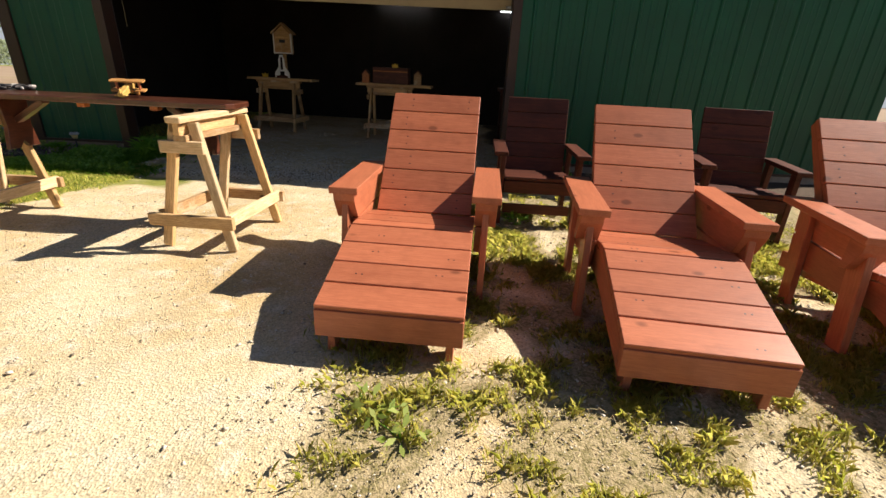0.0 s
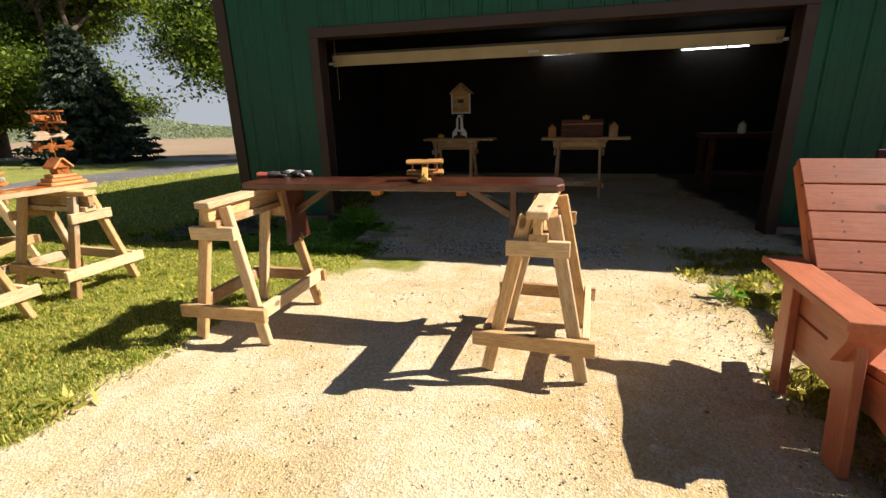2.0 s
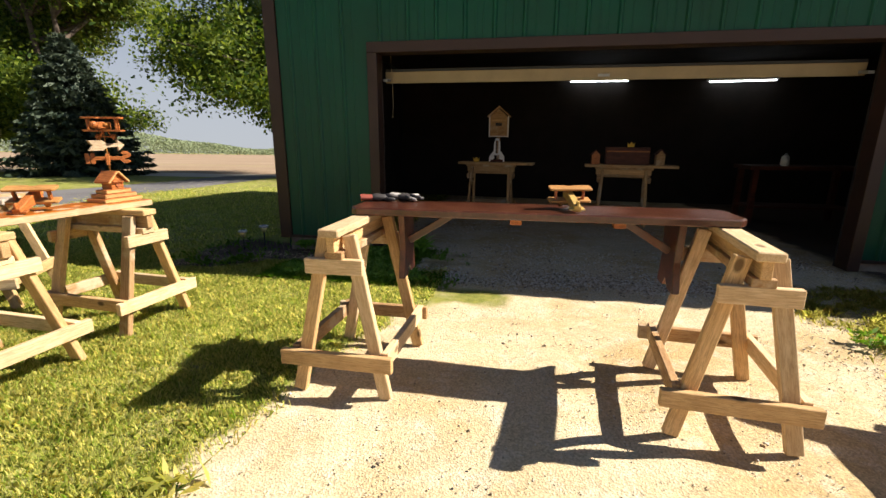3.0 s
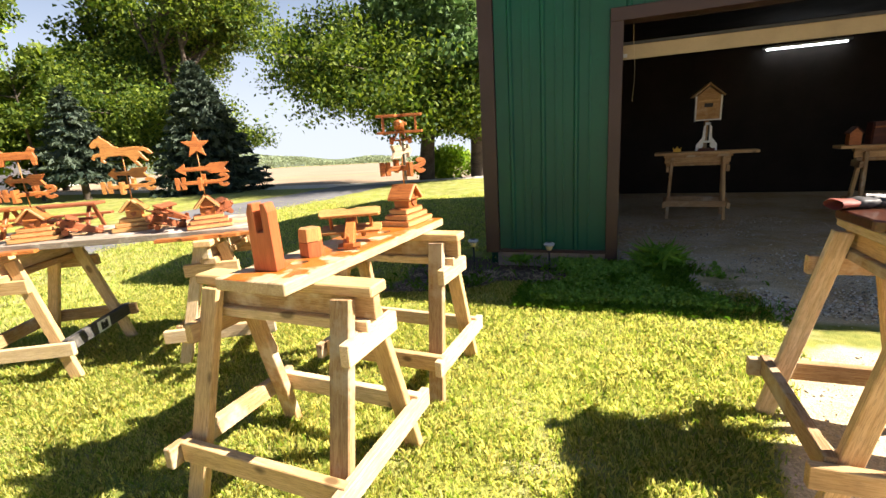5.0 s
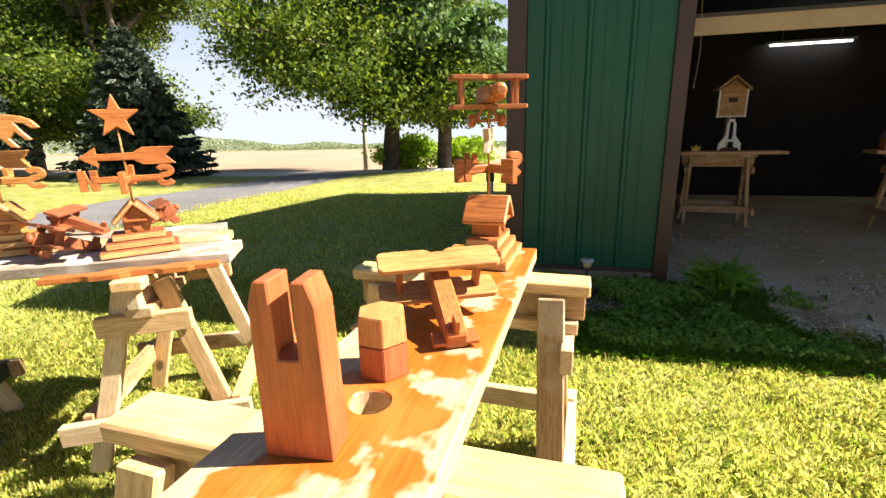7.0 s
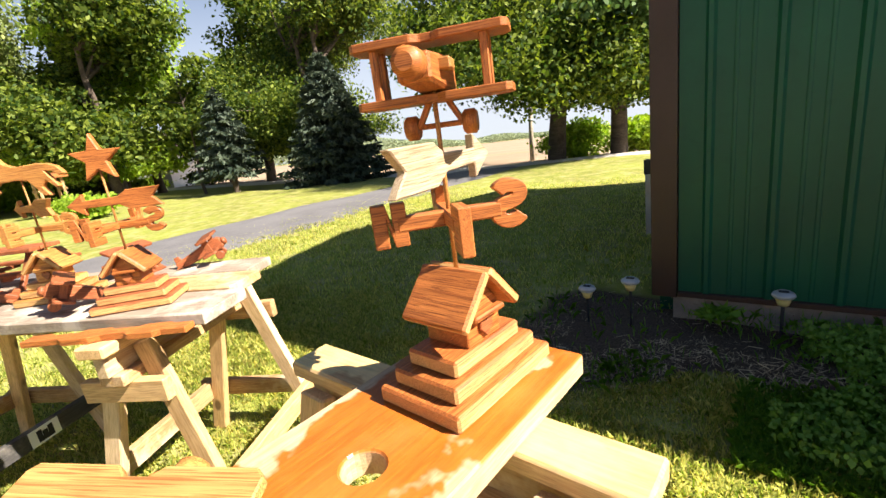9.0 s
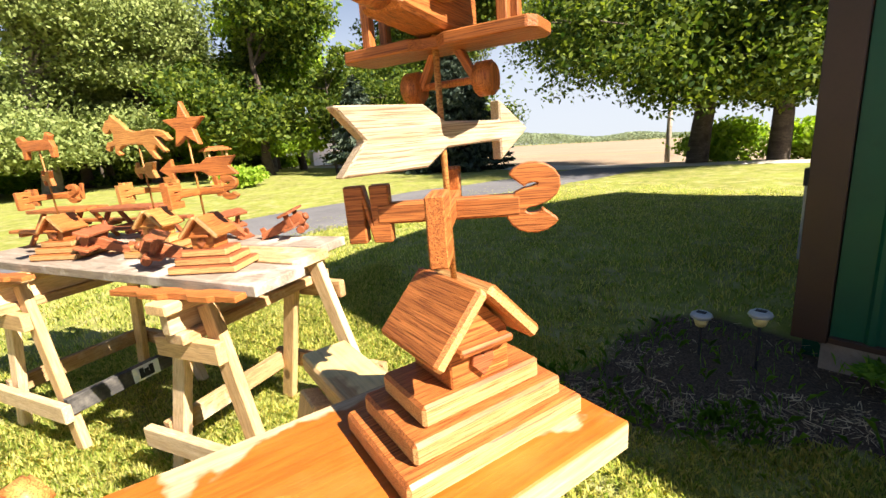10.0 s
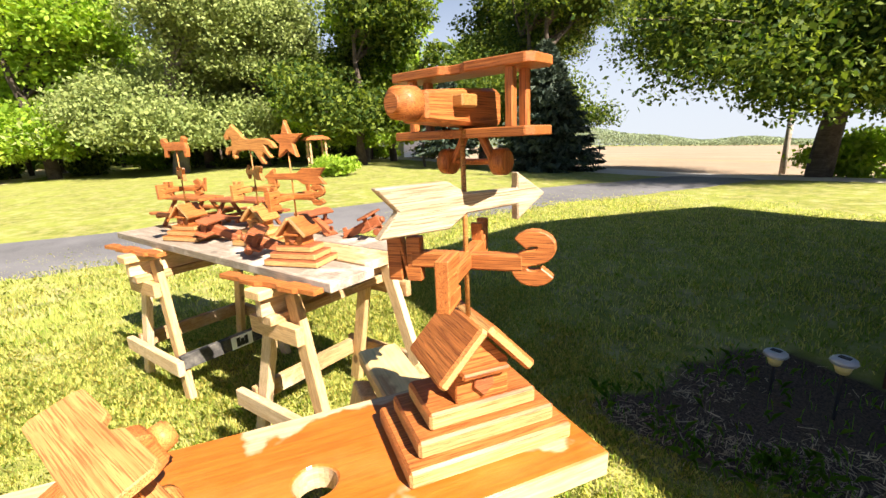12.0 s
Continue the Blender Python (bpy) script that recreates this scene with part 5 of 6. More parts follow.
keep = (rng.uniform(0, 1, 60000) < smooth01(wobble(x, y, 2.6) + 0.5 * wobble(x, y, 7.0), -0.5 - 2.0 * smooth01(-x, 3.6, 4.1), 0.5 - 2.0 * smooth01(-x, 3.6, 4.1)) * (0.15 * smooth01(-x, 3.1, 3.7) + 0.85 * smooth01(-x, 3.7, 4.0)) * (1 - smooth01(-x, 4.6, 5.1) * smooth01(y, 5.2, 5.6))) & (cover(x, y)[2] < 0.9)
x, y = x[keep], y[keep]
blades("weed_grass", x, y, rng.uniform(0.03, 0.075, len(x)), np.full(len(x), 0.005), WEED, "green weeds along the barn's gravel", "grass", 0.9, rng)
n = 16000
x, y = rng.uniform(-5.0, -3.5, n), rng.uniform(5.05, 6.2, n)
patchy = smooth01(wobble(x, y, 2.1) + 0.6 * wobble(x + 4, y, 6.0) + 0.9 * smooth01(-x, 3.7, 4.2) - 1.2 * smooth01(-x, 4.55, 4.95), -0.1, 0.55)
keep = rng.uniform(0, 1, n) < patchy
x, y, patchy = x[keep], y[keep], patchy[keep]
v = leaf_cards(np.stack([x, y, rng.uniform(0.012, 0.075, len(x)) * (0.4 + 0.6 * patchy)], -1), rng.uniform(0.012, 0.03, len(x)), rng, 0.5, 1.25)
tagged(new("creeping_weed", raw_mesh("creeping_weed", v, np.arange(len(x) * 4), 4, CREEPER)), "low broad-leaved green weeds spreading before the barn", "weeds", kind="stuff")
x, y = scatter(16000, -6.4, -4.3, 4.95, 6.3, 2)
keep = rng.uniform(0, 1, len(x)) < smooth01(wobble(x, y, 2.4) + 0.6 * wobble(x, y, 7.0), -0.5, 0.7) * (1 - 0.9 * smooth01(y, 5.25, 5.65)) + 0.02
x, y = x[keep], y[keep]
blades("bed_grass", x, y, rng.uniform(0.03, 0.085, len(x)), np.full(len(x), 0.0024), WEED, "thin grass growing through the soil bed", "grass", 1.0, rng, 0.02 + 0 * x)


def litter(name, x, y, z, length, w, mat, label):
    n = len(x)
    az = rng.uniform(0, 6.2832, n)
    d = np.stack([np.cos(az), np.sin(az), rng.normal(size=n) * 0.25], -1)
    s = np.stack([-d[:, 1], d[:, 0], rng.normal(size=n) * 0.5], -1)
    p = np.stack([x, y, z], -1)
    a, b = p - d * length[:, None] / 2, p + d * length[:, None] / 2
    v = np.stack([a - s * w / 2, a + s * w / 2, b + s * w / 2, b - s * w / 2], 1).reshape(-1, 3)
    tagged(new(name, raw_mesh(name, v, np.arange(n * 4), 4, mat)), label, "litter", kind="stuff")


x, y = scatter(15000, -6.4, -4.3, 4.95, 6.5, 2)
keep = rng.uniform(0, 1, len(x)) < (1 - 0.85 * smooth01(y, 5.6, 5.95)) * smooth01(wobble(x, y, 3.0) + 0.5 * wobble(x, y, 9.0), -0.8, 0.7)
x, y = x[keep], y[keep]
litter("straw", x, y, rng.uniform(0.015, 0.045, len(x)), 0.012 + 0.06 * rng.uniform(0, 1, len(x)) ** 2.5, 0.0024, STRAW, "dry straw and stalks scattered over dark soil")
x, y = scatter(700, 0.4, 3.5, 4.9, 6.3, 2)
litter("straw", x, y, rng.uniform(0.02, 0.045, len(x)), rng.uniform(0.03, 0.1, len(x)), 0.004, STRAW, "dry stalks along the barn's foot")


def stones(name, x, y, size, mat, label, z=0.0):
    """Small angular stones: squashed, jittered octahedra."""
    n = len(x)
    o = np.array([(1, 0, 0), (0, 1, 0), (-1, 0, 0), (0, -1, 0), (0, 0, 0.7), (0, 0, -0.7)], float)
    f = np.array([(0, 1, 4), (1, 2, 4), (2, 3, 4), (3, 0, 4), (1, 0, 5), (2, 1, 5), (3, 2, 5), (0, 3, 5)])
    v = o[None] * (1 + rng.normal(size=(n, 6, 1)) * 0.25) * size[:, None, None] * rng.uniform(0.6, 1.2, (n, 1, 3))
    az = rng.uniform(0, 6.28, n)
    ca, sa = np.cos(az)[:, None], np.sin(az)[:, None]
    v = np.stack([v[..., 0] * ca - v[..., 1] * sa, v[..., 0] * sa + v[..., 1] * ca, v[..., 2]], -1)
    v += np.stack([x, y, z + size * 0.15 - 0.004], -1)[:, None]
    faces = (f[None] + (np.arange(n) * 6)[:, None, None]).reshape(-1)
    tagged(new(name, raw_mesh(name, v.reshape(-1, 3), faces, 3, mat)), label, "gravel", kind="stuff")


def gravel_mat():
    m, nt, b = material("loose_limestone", (0.5, 0.44, 0.34), 0.95)
    geo = nt.nodes.new("ShaderNodeNewGeometry")
    r = nt.nodes.new("ShaderNodeValToRGB")
    r.color_ramp.elements[0].color, r.color_ramp.elements[1].color = (0.13, 0.1, 0.07, 1), (0.7, 0.64, 0.53, 1)
    mid = r.color_ramp.elements.new(0.4)
    mid.color = (0.5, 0.42, 0.3, 1)
    nt.links.new(geo.outputs["Random Per Island"], r.inputs[0])
    nt.links.new(r.outputs[0], b.inputs["Base Color"])
    return m


LOOSE = gravel_mat()
x, y = rng.uniform(-4.3, 3.0, 26000), rng.uniform(0.8, 6.6, 26000)
keep = cover(x, y)[0] < 0.4
x, y = x[keep], y[keep]
stones("loose_gravel", x, y, rng.uniform(0.0025, 0.006, len(x)) * np.where(rng.uniform(0, 1, len(x)) < 0.03, 2.2, 1), LOOSE, "fine pale crushed limestone on the yard")
x, y = rng.uniform(-3.9, -1.0, 5200), rng.normal(5.38, 0.14, 5200)
keep = rng.uniform(0, 1, 5200) < smooth01(wobble(x, y, 1.7), -0.9, 0.3)
x, y = x[keep], y[keep]
stones("loose_gravel", x, y, rng.uniform(0.006, 0.017, len(x)), LOOSE, "drift of coarse pale pebbles before the barn door")
x, y = rng.uniform(-4.3, 0.5, 9000), 5.6 + 3.6 * rng.uniform(0, 1, 9000) ** 1.6
keep = rng.uniform(0, 1, 9000) < smooth01(wobble(x, y, 1.3) + 0.6 * wobble(x, y, 4.0), -0.5, 0.7)
x, y = x[keep], y[keep]
stones("loose_gravel", x, y, rng.uniform(0.005, 0.014, len(x)), LOOSE, "pale stones strewn over the barn's dirt floor")
x, y = rng.uniform(-0.9, 3.2, 6000), rng.uniform(0.9, 4.8, 6000)
stones("loose_gravel", x, y, rng.uniform(0.003, 0.009, len(x)) * np.where(rng.uniform(0, 1, len(x)) < 0.06, 1.8, 1), LOOSE, "pale stones among the weeds of the yard")
x, y = scatter(14000, -0.8, 3.2, 1.0, 4.6, 1)
litter("straw", x, y, rng.uniform(0.002, 0.014, len(x)), rng.uniform(0.012, 0.05, len(x)), 0.0025, DEAD_GRASS, "dead grass trodden into the gravel")


# ---- toys and blocks on the boards ----
def toy_plane(m, label, mat, wing_mat, size=1.0, pitch=14.0, nose_mat=None, strut_mat=None):
    """A toy biplane standing on its wheels and tail; nose to local +y."""
    t = thing("toy_biplane", m, label, "toy plane", "toy biplanes")
    P = Matrix.Scale(size, 4) @ pose(0, 0, 0.05, pitch, 0, 0)

    def put(name, bm, mt, mm, lab=""):
        return part(name, bm, mt, t, lab, P @ mm)

    put("fuselage", prism_bm([(-0.17, -0.02), (0.08, -0.028), (0.1, -0.02), (0.1, 0.032), (0.085, 0.044), (0.0, 0.04), (-0.17, 0.02)], 0.048, 0.005), mat, pose(0, 0, 0.02, 0, 0, 90))
    put("cowl", rod_bm(0.023, 0.02, 0.028, 16, 0.004), nose_mat or mat, pose(0, 0.095, 0.026, -90, 0, 0))
    for z, name, y in ((0.006, "lower_wing", 0.03), (0.088, "upper_wing", 0.04)):
        s = 0.29
        w = prism_bm([(-s / 2 + 0.01, -0.04), (-0.03, -0.04), (-0.015, -0.028), (0.015, -0.028), (0.03, -0.04), (s / 2 - 0.01, -0.04), (s / 2, -0.03), (s / 2, 0.03), (s / 2 - 0.01, 0.04), (-s / 2 + 0.01, 0.04), (-s / 2, 0.03), (-s / 2, -0.03)], 0.014, 0.002)
        put(name, w, wing_mat, pose(0, y, z, 90, 0, 0))
    for sx in (-1, 1):
        put("strut", box_bm(0.07, 0.03, 0.014, 0.002), strut_mat or mat, pose(sx * 0.095, 0.035, 0.047, 0, 90, 0))
        put("wheel", rod_bm(0.024, 0.024, 0.022, 16, 0.004), nose_mat or mat, pose(sx * 0.05 - 0.011, 0.06, -0.03, 0, 90, 0))
    put("axle", rod_bm(0.006, 0.006, 0.1, 8), mat, pose(-0.05, 0.06, -0.03, 0, 90, 0))
    put("tail_plane", box_bm(0.1, 0.04, 0.01, 0.002), mat, pose(0, -0.15, 0.014))
    put("fin", prism_bm([(-0.02, 0), (0.025, 0), (0.01, 0.05), (-0.015, 0.05)], 0.012, 0.002), mat, pose(0, -0.15, 0.02, 0, 0, 90))
    return t


toy_plane(pose(-5.5, 3.44, board_top(3.44), 0, 0, 25), "toy biplane with brushed honey wings standing on a board", CEDAR, BRUSHED, 0.9, 17, CEDAR_GOLD)
toy_plane(pose(-2.45, 3.78, 0.917, 0, 0, 12), "toy biplane with yellow body and red struts on dark bench", TOY_YELLOW, BRUSHED, 0.78, nose_mat=CEDAR_GOLD, strut_mat=RED_STAIN)
for x, y, turn in ((-7.12, 4.33, -35), (-7.58, 3.62, 150), (-7.4, 4.12, 115), (-7.06, 3.8, 165)):
    toy_plane(pose(x, y, 0.83, 0, 0, turn), "red-stained toy biplane on grey planks", CEDAR_RED, CEDAR_RED, 0.8, 20)


def picnic_table(m, label, mat, k=1.0):
    t = thing("miniature_picnic_table", m, label, "miniature table", "miniature picnic tables")
    S = Matrix.Scale(k, 4)
    for i in range(3):
        part("top_board", box_bm(0.42, 0.052, 0.018, 0.003), mat, t, "", S @ pose(0, (i - 1) * 0.055, 0.17))
    for s in (-1, 1):
        part("seat", box_bm(0.42, 0.05, 0.016, 0.003), mat, t, "", S @ pose(0, s * 0.15, 0.085))
        part("cross_bar", box_bm(0.34, 0.022, 0.02, 0.003), mat, t, "", S @ pose(s * 0.13, 0, 0.068, 0, 0, 90))
        for q in (-1, 1):
            part("leg", box_bm(0.19, 0.022, 0.02, 0.003), mat, t, "", S @ pose(s * 0.13 + s * 0.022, q * 0.075, 0.08, 0, 0, 90) @ pose(0, 0, 0, 0, 58 * q + (180 if q < 0 else 0), 0))
    return t


picnic_table(pose(-8.28, 3.52, 0.83, 0, 0, 30), "miniature orange cedar picnic table on grey planks", CEDAR, 1.05)
picnic_table(pose(-7.93, 3.8, 0.83, 0, 0, 34), "miniature red-brown cedar picnic table on grey planks", CEDAR_RED, 1.0)



def upright(bm):
    """Turns a standing shape on its side, so that its grain runs upwards once UP stands it up again."""
    bmesh.ops.rotate(bm, cent=(0, 0, 0), matrix=Matrix.Rotation(radians(90), 3, "Y"), verts=bm.verts[:])
    return bm


UP = pose(0, 0, 0, 0, -90, 0)
notch = thing("notched_post_block", pose(-5.575, 3.005, board_top(3.005), 0, 0, 4), "tall notched block of red cedar on the board", "wood block")
part("block", upright(prism_bm([(-0.046, 0), (0.046, 0), (0.042, 0.205), (0.032, 0.235), (0.014, 0.235), (0.0135, 0.137), (-0.0135, 0.137), (-0.014, 0.235), (-0.032, 0.235), (-0.042, 0.205)], 0.05, 0.002)), CEDAR_SMOOTH, notch, "", UP)
stump = thing("candle_block", pose(-5.545, 3.21, board_top(3.21), 0, 0, 20), "short faceted cedar block with a dark band on a board", "wood block")
part("lower_block", upright(rod_bm(0.046, 0.046, 0.058, 6, 0.0015)), CEDAR_SMOOTH, stump, "", UP)
part("upper_block", upright(rod_bm(0.046, 0.043, 0.05, 6, 0.0015)), HONEY_SMOOTH, stump, "", pose(0, 0, 0.06) @ UP)

# work gloves
GLOVE = paint("worn_glove_leather", (0.05, 0.042, 0.04), 0.6, 0.5, 18.0)
GLOVE_RED = paint("red_glove_cuff", (0.3, 0.06, 0.035), 0.7, 0.4, 20.0)
GLOVE_PALE = paint("pale_glove_cloth", (0.5, 0.46, 0.42), 0.8, 0.4, 20.0)


def crumple(bm, seed, amount=0.012):
    """Wrinkles a rounded shape and lays its underside flat."""
    for v in bm.verts:
        q = v.co * 38 + Vector((seed * 3.1, seed * 1.7, 0))
        v.co += Vector((noise.noise(q), noise.noise(q + Vector((9, 0, 0))), abs(noise.noise(q + Vector((0, 9, 0)))))) * amount
        v.co.z = max(v.co.z, 0.0)
    for f in bm.faces:
        f.smooth = True
    return bm


for k, (gx0, gy0, turn) in enumerate(((-3.55, 3.9, 20), (-3.4, 3.95, -25))):
    glove = thing("work_glove", pose(gx0, gy0, 0.917, 0, 0, turn), "crumpled dark work glove with a red cuff on the bench", "glove", "work gloves")
    bm = bmesh.new()
    bmesh.ops.create_icosphere(bm, subdivisions=3, radius=1.0)
    bmesh.ops.scale(bm, vec=(0.06, 0.046, 0.022), verts=bm.verts[:])
    bmesh.ops.translate(bm, vec=(0, 0, 0.016), verts=bm.verts[:])
    part("palm", crumple(bm, k + 1.0), GLOVE, glove)
    bm = bmesh.new()
    bmesh.ops.create_cone(bm, cap_ends=False, segments=20, radius1=0.046, radius2=0.038, depth=0.07)
    bmesh.ops.subdivide_edges(bm, edges=[e for e in bm.edges if abs(e.verts[0].co.z - e.verts[1].co.z) > 0.01], cuts=4)
    bmesh.ops.scale(bm, vec=(0.42, 1.0, 1.0), verts=bm.verts[:])
    bmesh.ops.rotate(bm, cent=(0, 0, 0), matrix=Matrix.Rotation(radians(90), 3, "Y"), verts=bm.verts[:])
    bmesh.ops.translate(bm, vec=(-0.075, 0, 0.019), verts=bm.verts[:])
    part("cuff", crumple(bm, k + 5.0, 0.008), (GLOVE_RED, GLOVE_PALE)[k], glove, "worn knitted cuff")
    for j in range(5):
        a = -38 + j * 19 + (28 if j == 4 else 0)
        bm = rod_bm(0.0125, 0.0095, 0.075 if j < 4 else 0.05, 10, 0.004)
        bmesh.ops.rotate(bm, cent=(0, 0, 0), matrix=Matrix.Rotation(radians(90), 3, "Y"), verts=bm.verts[:])
        bmesh.ops.translate(bm, vec=(0.04, 0, 0.013 + 0.012 * ((j + k) % 2)), verts=bm.verts[:])
        part("finger", crumple(bm, k * 7 + j, 0.006), GLOVE_PALE if (j + k) % 3 == 2 else GLOVE, glove, "", pose(0, 0, 0, 0, 0, a))

# black letter on a sawhorse rail
E_BLACK = paint("black_marker", (0.012, 0.012, 0.012), 0.7, 0.2)
rail = [o for o in bpy.data.objects if o.name.startswith("sawhorse") and "letter E" in o.get("label", "")][0]
patch = part("paint_patch", box_bm(0.13, 0.076, 0.003, 0.001), WHITE, rail, "worn white paint patch")
mark = part("letter_mark", letter_bm("E", 0.07, 0.003), E_BLACK, rail, "black letter E")
xr = 0.27 - (0.27 - 0.062) / 0.748 * 0.215 + 0.05 + 0.018
patch.matrix_basis = pose(xr + 0.0016, 0.02, 0.214, 90, 0, 90)
mark.matrix_basis = pose(xr + 0.0048, 0.02, 0.214, 0, 0, 90) @ pose(0, 0, 0, 0, -90, 0)

# fretted stained strips on the ends of the sawhorses
WAVE = [(-0.27, -0.03), (-0.2, -0.034), (-0.19, -0.02), (-0.1, -0.02), (-0.09, -0.036), (0.0, -0.036), (0.02, -0.022), (0.1, -0.022), (0.12, -0.036), (0.2, -0.036), (0.22, -0.024), (0.28, -0.024),
        (0.28, 0.024), (0.2, 0.024), (0.18, 0.036), (0.1, 0.036), (0.08, 0.02), (0.0, 0.02), (-0.03, 0.034), (-0.12, 0.034), (-0.14, 0.02), (-0.27, 0.02)]
for x, y in ((0.6, -0.31), (-0.6, -0.34)):
    ob = part("fretwork_strip", prism_bm(WAVE, 0.02, 0.002), CEDAR)
    ob.matrix_basis = TABLE @ pose(x, y, 0.802, 0, 0, 6) @ pose(0, 0, 0, 90, 0, 0)
    tagged(ob, "orange-stained fretwork strip laid across a sawhorse end", "wood strip", "fretwork strips")


# ---- inside the barn ----
def work_table(cx, cy, rot, label, length=1.22):
    sawhorse(pose(cx + 0.0, cy, 0, 0, 0, 90 + rot), "pine sawhorse standing in the dark barn", 0.72, 0.5, 0.865, (PINE, PINE_OLD, PINE_OLD), "barn sawhorses")
    ob = part("table_board", box_bm(length, 0.3, 0.036), PINE)
    ob.matrix_basis = pose(cx + 0.08, cy, 0.884, 0, 0, rot)
    tagged(ob, label, "board", "barn table boards")


work_table(-3.23, 8.82, -7.5, "pale pine board on a sawhorse in the barn")
work_table(-1.2, 8.55, -6.5, "pale pine board on a sawhorse in the barn", 1.3)

bird = thing("birdhouse", pose(-3.13, 8.95, 0.902), "tall wooden birdhouse with white side strips on a post", "birdhouse")
stick("post", (0, 0, 0), (0, 0, 0.42), 0.05, 0.05, PINE_OLD, bird, up=(0, 1, 0))
part("house", prism_bm([(-0.14, 0.4), (0.14, 0.4), (0.14, 0.72), (0, 0.84), (-0.14, 0.72)], 0.16), PINE_OLD, bird)
for s in (-1, 1):
    slab("side_strip", s * 0.15, -0.06, 0.56, 0.02, 0.05, 0.33, WHITE, bird, "white side strip")
    part("roof_panel", box_bm(0.26, 0.2, 0.02), PINE_OLD, bird, "", pose(s * 0.09, 0, 0.8, 0, s * 40, 0) )
slab("entrance", 0, -0.085, 0.6, 0.1, 0.012, 0.05, BLACK, bird, "dark entrance slot")
slab("ledge", 0, -0.1, 0.41, 0.3, 0.05, 0.016, WHITE, bird, "white front ledge")
slab("front_band", 0, -0.085, 0.66, 0.24, 0.01, 0.03, PINE, bird)

chapel = thing("chapel_cutout", pose(-3.14, 8.78, 0.902), "white wooden chapel cut-out with a cross opening", "ornament")
for s in (-1, 1):
    part("wing", prism_bm([(0.04 * s, 0.06), (0.125 * s, 0.0), (0.125 * s, 0.09), (0.05 * s, 0.19)], 0.025), WHITE, chapel)
    part("tower_side", prism_bm([(0.022 * s, 0.13), (0.058 * s, 0.12), (0.05 * s, 0.32), (0.02 * s, 0.36)], 0.025), WHITE, chapel)
slab("arch", 0, 0, 0.36, 0.06, 0.025, 0.035, WHITE, chapel)
slab("sill", 0, 0, 0.125, 0.08, 0.024, 0.03, WHITE, chapel)
slab("base", 0, 0.01, 0.02, 0.2, 0.07, 0.04, DARK_STAIN, chapel, "dark wooden base")

crown_pts = [(-0.045, 0), (0.045, 0), (0.055, 0.07), (0.028, 0.04), (0, 0.08), (-0.028, 0.04), (-0.055, 0.07)]
for x, y, z in ((-1.12, 8.6, 1.16), (-3.48, 8.86, 0.902)):
    ob = part("tulip_cutout", prism_bm(crown_pts, 0.02), YELLOW)
    ob.matrix_basis = pose(x, y, z)
    tagged(ob, "small yellow wooden tulip cut-out", "ornament", "tulip ornaments")
crate = thing("planter_box", pose(-1.17, 8.58, 0.902, 0, 0, -6), "dark wooden planter box on the barn table", "planter")
for s in (-1, 1):
    slab("side", 0, s * 0.1, 0.13, 0.6, 0.02, 0.24, DARK_STAIN, crate)
    slab("end", s * 0.3, 0, 0.12, 0.02, 0.18, 0.24, DARK_STAIN, crate)
slab("base", 0, 0, 0.01, 0.56, 0.18, 0.02, DARK_STAIN, crate)
slab("lid", 0, 0, 0.253, 0.62, 0.22, 0.014, DARK_STAIN, crate)
slab("rim", 0, -0.116, 0.2, 0.6, 0.012, 0.02, CEDAR, crate)
for x, y, h, mt in ((-1.62, 8.6, 0.2, CEDAR), (-0.72, 8.5, 0.22, PINE_OLD)):
    t = thing("small_birdhouse", pose(x, y, 0.902), "small wooden birdhouse on the barn table", "birdhouse", "small birdhouses")
    part("house", prism_bm([(-0.06, 0), (0.06, 0), (0.06, h * 0.7), (0, h), (-0.06, h * 0.7)], 0.1), mt, t)
    for s in (-1, 1):
        part("roof_panel", box_bm(0.11, 0.13, 0.012), DARK_STAIN, t, "", pose(s * 0.036, 0, h * 0.88, 0, s * 45, 0))
bench2 = thing("work_bench", pose(1.55, 9.3, 0), "cluttered dark workbench along the barn wall", "workbench")
slab("top", 0, 0, 0.86, 1.6, 0.6, 0.06, DARK_STAIN, bench2)
for sx in (-1, 1):
    for sy in (-1, 1):
        slab("leg", sx * 0.7, sy * 0.24, 0.415, 0.08, 0.08, 0.83, DARK_STAIN, bench2)
slab("shelf", 0, 0, 0.25, 1.5, 0.5, 0.03, DARK_STAIN, bench2)
jug = thing("white_jug", pose(1.25, 9.1, 0.89), "white plastic jug on the workbench", "jug")
part("body", rod_bm(0.06, 0.05, 0.16, 16, 0.015), WHITE, jug)
part("cap", rod_bm(0.02, 0.02, 0.03, 12), GREY_PLASTIC, jug, "grey cap", pose(0, 0, 0.16))


# ---- solar lights, post, pole ----
def solar_light(x, y, h, label):
    t = thing("solar_light", pose(x, y, -0.05), label, "solar light", "solar path lights")
    part("stake", rod_bm(0.007, 0.009, h, 8), BLACK, t, "thin dark stake")
    part("lens", rod_bm(0.024, 0.04, 0.05, 14, 0.004), AMBER, t, "yellowed lens", pose(0, 0, h))
    part("cap", rod_bm(0.058, 0.045, 0.028, 14, 0.008), GREY_PLASTIC, t, "grey cap", pose(0, 0, h + 0.05))
    part("panel", box_bm(0.045, 0.03, 0.004, 0.001), BLACK, t, "dark solar cell", pose(0, 0, h + 0.079))


solar_light(-5.94, 5.99, 0.19, "grey solar path light low in the soil bed")
solar_light(-5.69, 6.03, 0.25, "grey solar path light beside the barn corner")
solar_light(-4.95, 6.14, 0.2, "grey solar path light against the barn footing")

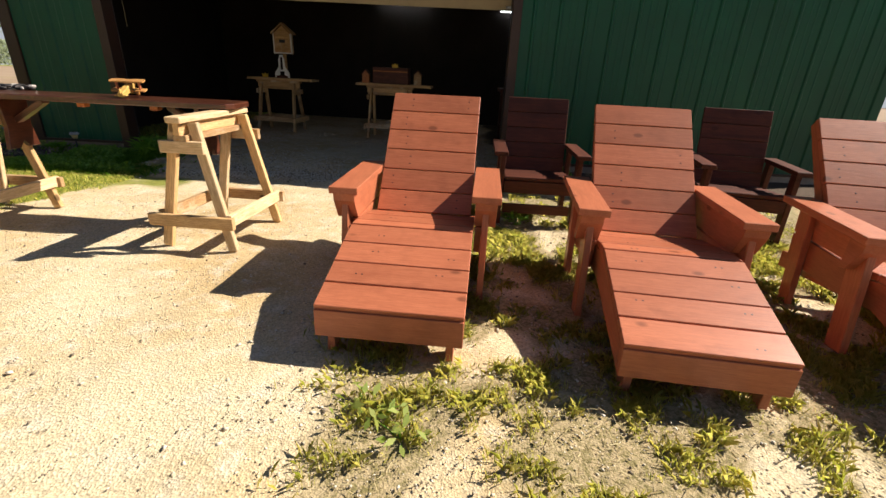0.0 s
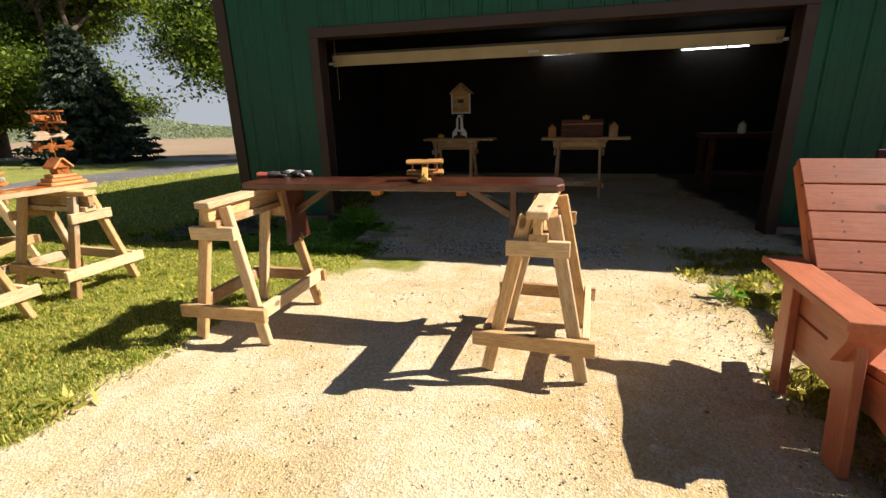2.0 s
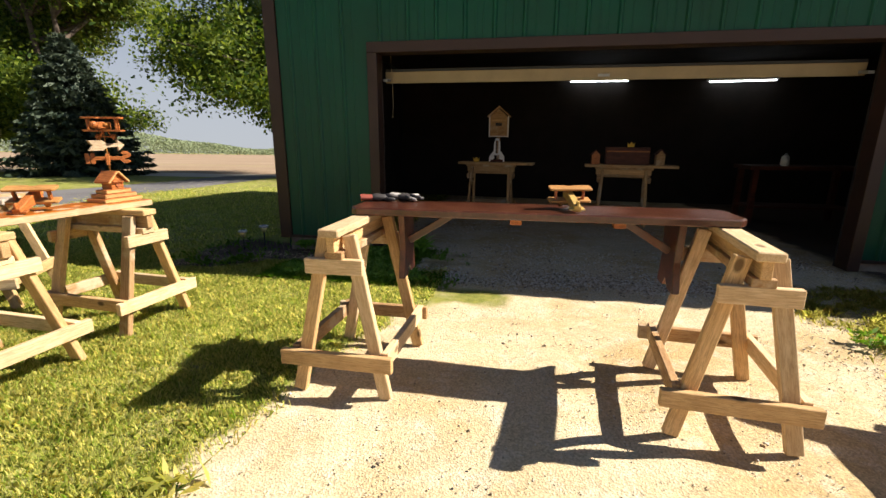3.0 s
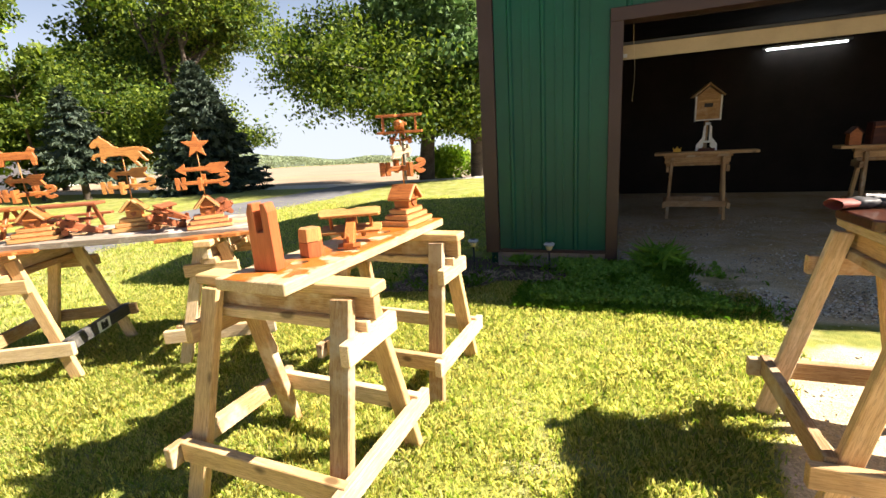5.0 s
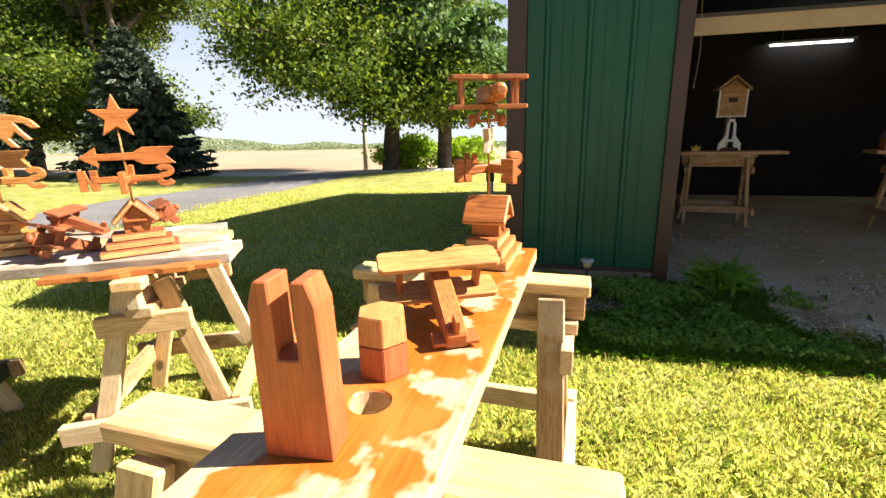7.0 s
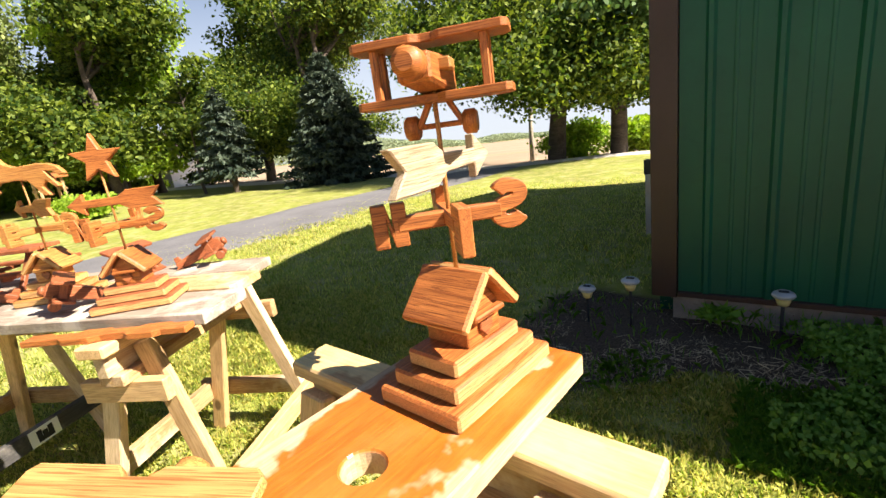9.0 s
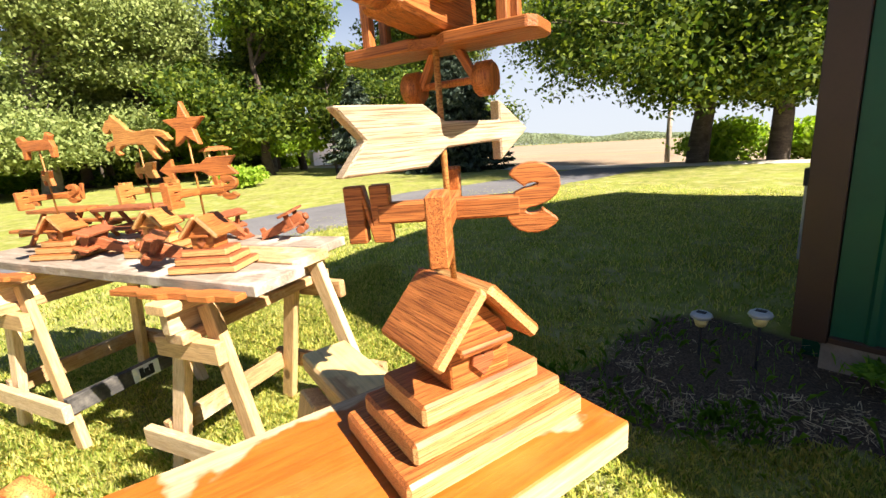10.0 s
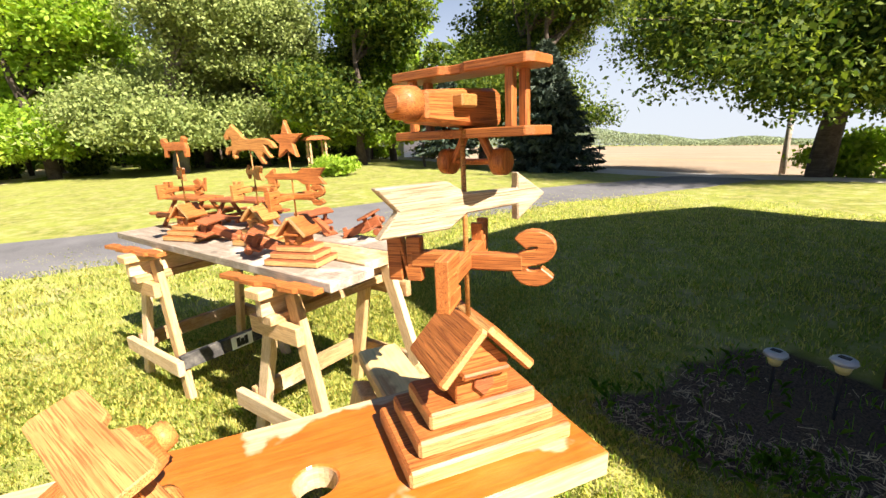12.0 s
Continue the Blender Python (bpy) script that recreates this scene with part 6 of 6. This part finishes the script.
post = thing("meter_post", pose(-5.98, 8.1, 0), "short grey post with a dark cap beside the barn", "post")
slab("post", 0, 0, 0.3, 0.07, 0.09, 0.64, GREY_METAL, post)
slab("cap", 0, 0, 0.68, 0.09, 0.1, 0.14, BLACK, post, "dark cap box")
pole = thing("marker_pole", pose(-13.2, 21.3, float(height(-13.2, 21.3)) - 0.05, 0, 2, 0), "weathered grey marker pole by the road", "pole")
part("shaft", rod_bm(0.1, 0.085, 2.35, 12), POLE_WOOD, pole)
part("band", rod_bm(0.104, 0.102, 0.06, 12), GREY_METAL, pole, "", pose(0, 0, 1.7))

# ---- distant house and garden well ----
house = thing("white_house", pose(-54, 26, float(height(-54, 26)), 0, 0, -65), "white house half hidden behind the trees", "house")
part("wall", box_bm(12, 7, 3.2, 0), WHITE, house, "white siding wall", pose(0, 0, 1.6))
for s in (-1, 1):
    part("roof", box_bm(12.6, 4.6, 0.15, 0), ROOF_STEEL, house, "brown roof slope", pose(0, s * 1.95, 4.15, s * -30, 0, 0))
for x in (-4, -1.5, 1.5, 4):
    w = part("window", box_bm(1.1, 0.08, 1.3, 0.01), WHITE, house, "white-framed window", pose(x, -3.53, 1.8))
    part("pane", box_bm(0.9, 0.02, 1.1, 0.0), BLACK, w, "dark pane", pose(0, -0.05, 0))
part("door", box_bm(0.95, 0.08, 2.0, 0.01), BROWN_TRIM, house, "brown door", pose(0, -3.53, 1.0))

well = thing("wishing_well", pose(-28.4, 8.8, 0), "small open wooden wishing well on the lawn", "garden well")
for sx in (-1, 1):
    for sy in (-1, 1):
        slab("post", sx * 0.38, sy * 0.38, 0.75, 0.09, 0.09, 1.5, PINE_OLD, well)
    stick("cross_brace", (-0.36, sx * 0.4, 0.1), (0.36, sx * 0.4, 0.62), 0.03, 0.07, PINE_OLD, well)
    stick("cross_brace", (-0.36, sx * 0.44, 0.62), (0.36, sx * 0.44, 0.1), 0.03, 0.07, PINE_OLD, well)
for z in (0.7, 1.05):
    slab("rail", 0, 0.44, z, 0.95, 0.04, 0.09, PINE_OLD, well)
    slab("rail", 0, -0.44, z, 0.95, 0.04, 0.09, PINE_OLD, well)
for i, w in enumerate((1.2, 1.0, 0.7)):
    slab("roof_tier", 0, 0, 1.53 + i * 0.07, w, w * 0.98, 0.07, CEDAR, well)


# ---- broad-leaved weeds ----
def weed_plant(x, y, r, n, label, seed, upright=0.5, size=0.022, aspect=3.6, mat=None):
    g = np.random.default_rng(seed)
    az = g.uniform(0, 6.2832, n)
    q = g.uniform(0.1, 1, n) ** 0.7
    d = np.stack([np.cos(az), np.sin(az), np.zeros(n)], -1)
    p = d * (q * r)[:, None] + np.array((0, 0, 1)) * (0.02 + upright * r * (1 - q * 0.6) * g.uniform(0.3, 1, n))[:, None]
    v = leaf_cards(p, size * g.uniform(0.5, 1.2, n), g, 0.5, aspect, d + np.array((0, 0, 0.35)))
    t = thing("weed_plant", pose(x, y, 0), label, "weed", "broad-leaved weeds")
    ob = new("leaves", raw_mesh("leaves", v, np.arange(n * 4), 4, mat or WEED))
    ob.parent = t
    bm = bmesh.new()
    for k in range(6):
        tube_chain(bm, [Vector((0, 0, -0.02)), Vector(p[k] * 0.6), Vector(p[k])], [0.003, 0.0025, 0.0015], 4)
    part("stems", bm, WEED, t)


weed_plant(-0.34, 1.72, 0.14, 26, "leafy green weed in the gravel before a lounger", 60, 0.5, 0.024, 2.6, YARD_WEED)
weed_plant(-0.2, 1.62, 0.1, 16, "small green weed in the gravel", 61, 0.6, 0.022, 2.4, YARD_WEED)
weed_plant(-0.46, 4.38, 0.12, 50, "leafy green weed on the gravel yard", 62, 0.9)
weed_plant(0.5, 4.05, 0.12, 50, "green weed beside a chair leg", 63, 0.9)
weed_plant(-3.95, 2.55, 0.12, 22, "broad-leaved weed at the lawn's edge", 64, 0.3, 0.03, mat=DRY_GRASS)
weed_plant(-3.95, 6.2, 0.2, 260, "tall tuft of weeds at the barn door", 65, 1.1, 0.028, 11.0)
weed_plant(-5.25, 6.17, 0.1, 60, "small leafy weed against the footing", 68, 0.8, 0.035)
weed_plant(1.1, 5.7, 0.3, 150, "dark weeds along the barn's foot", 69, 0.6, 0.045)
weed_plant(2.0, 5.6, 0.3, 150, "dark weeds along the barn's foot", 70, 0.6, 0.045)
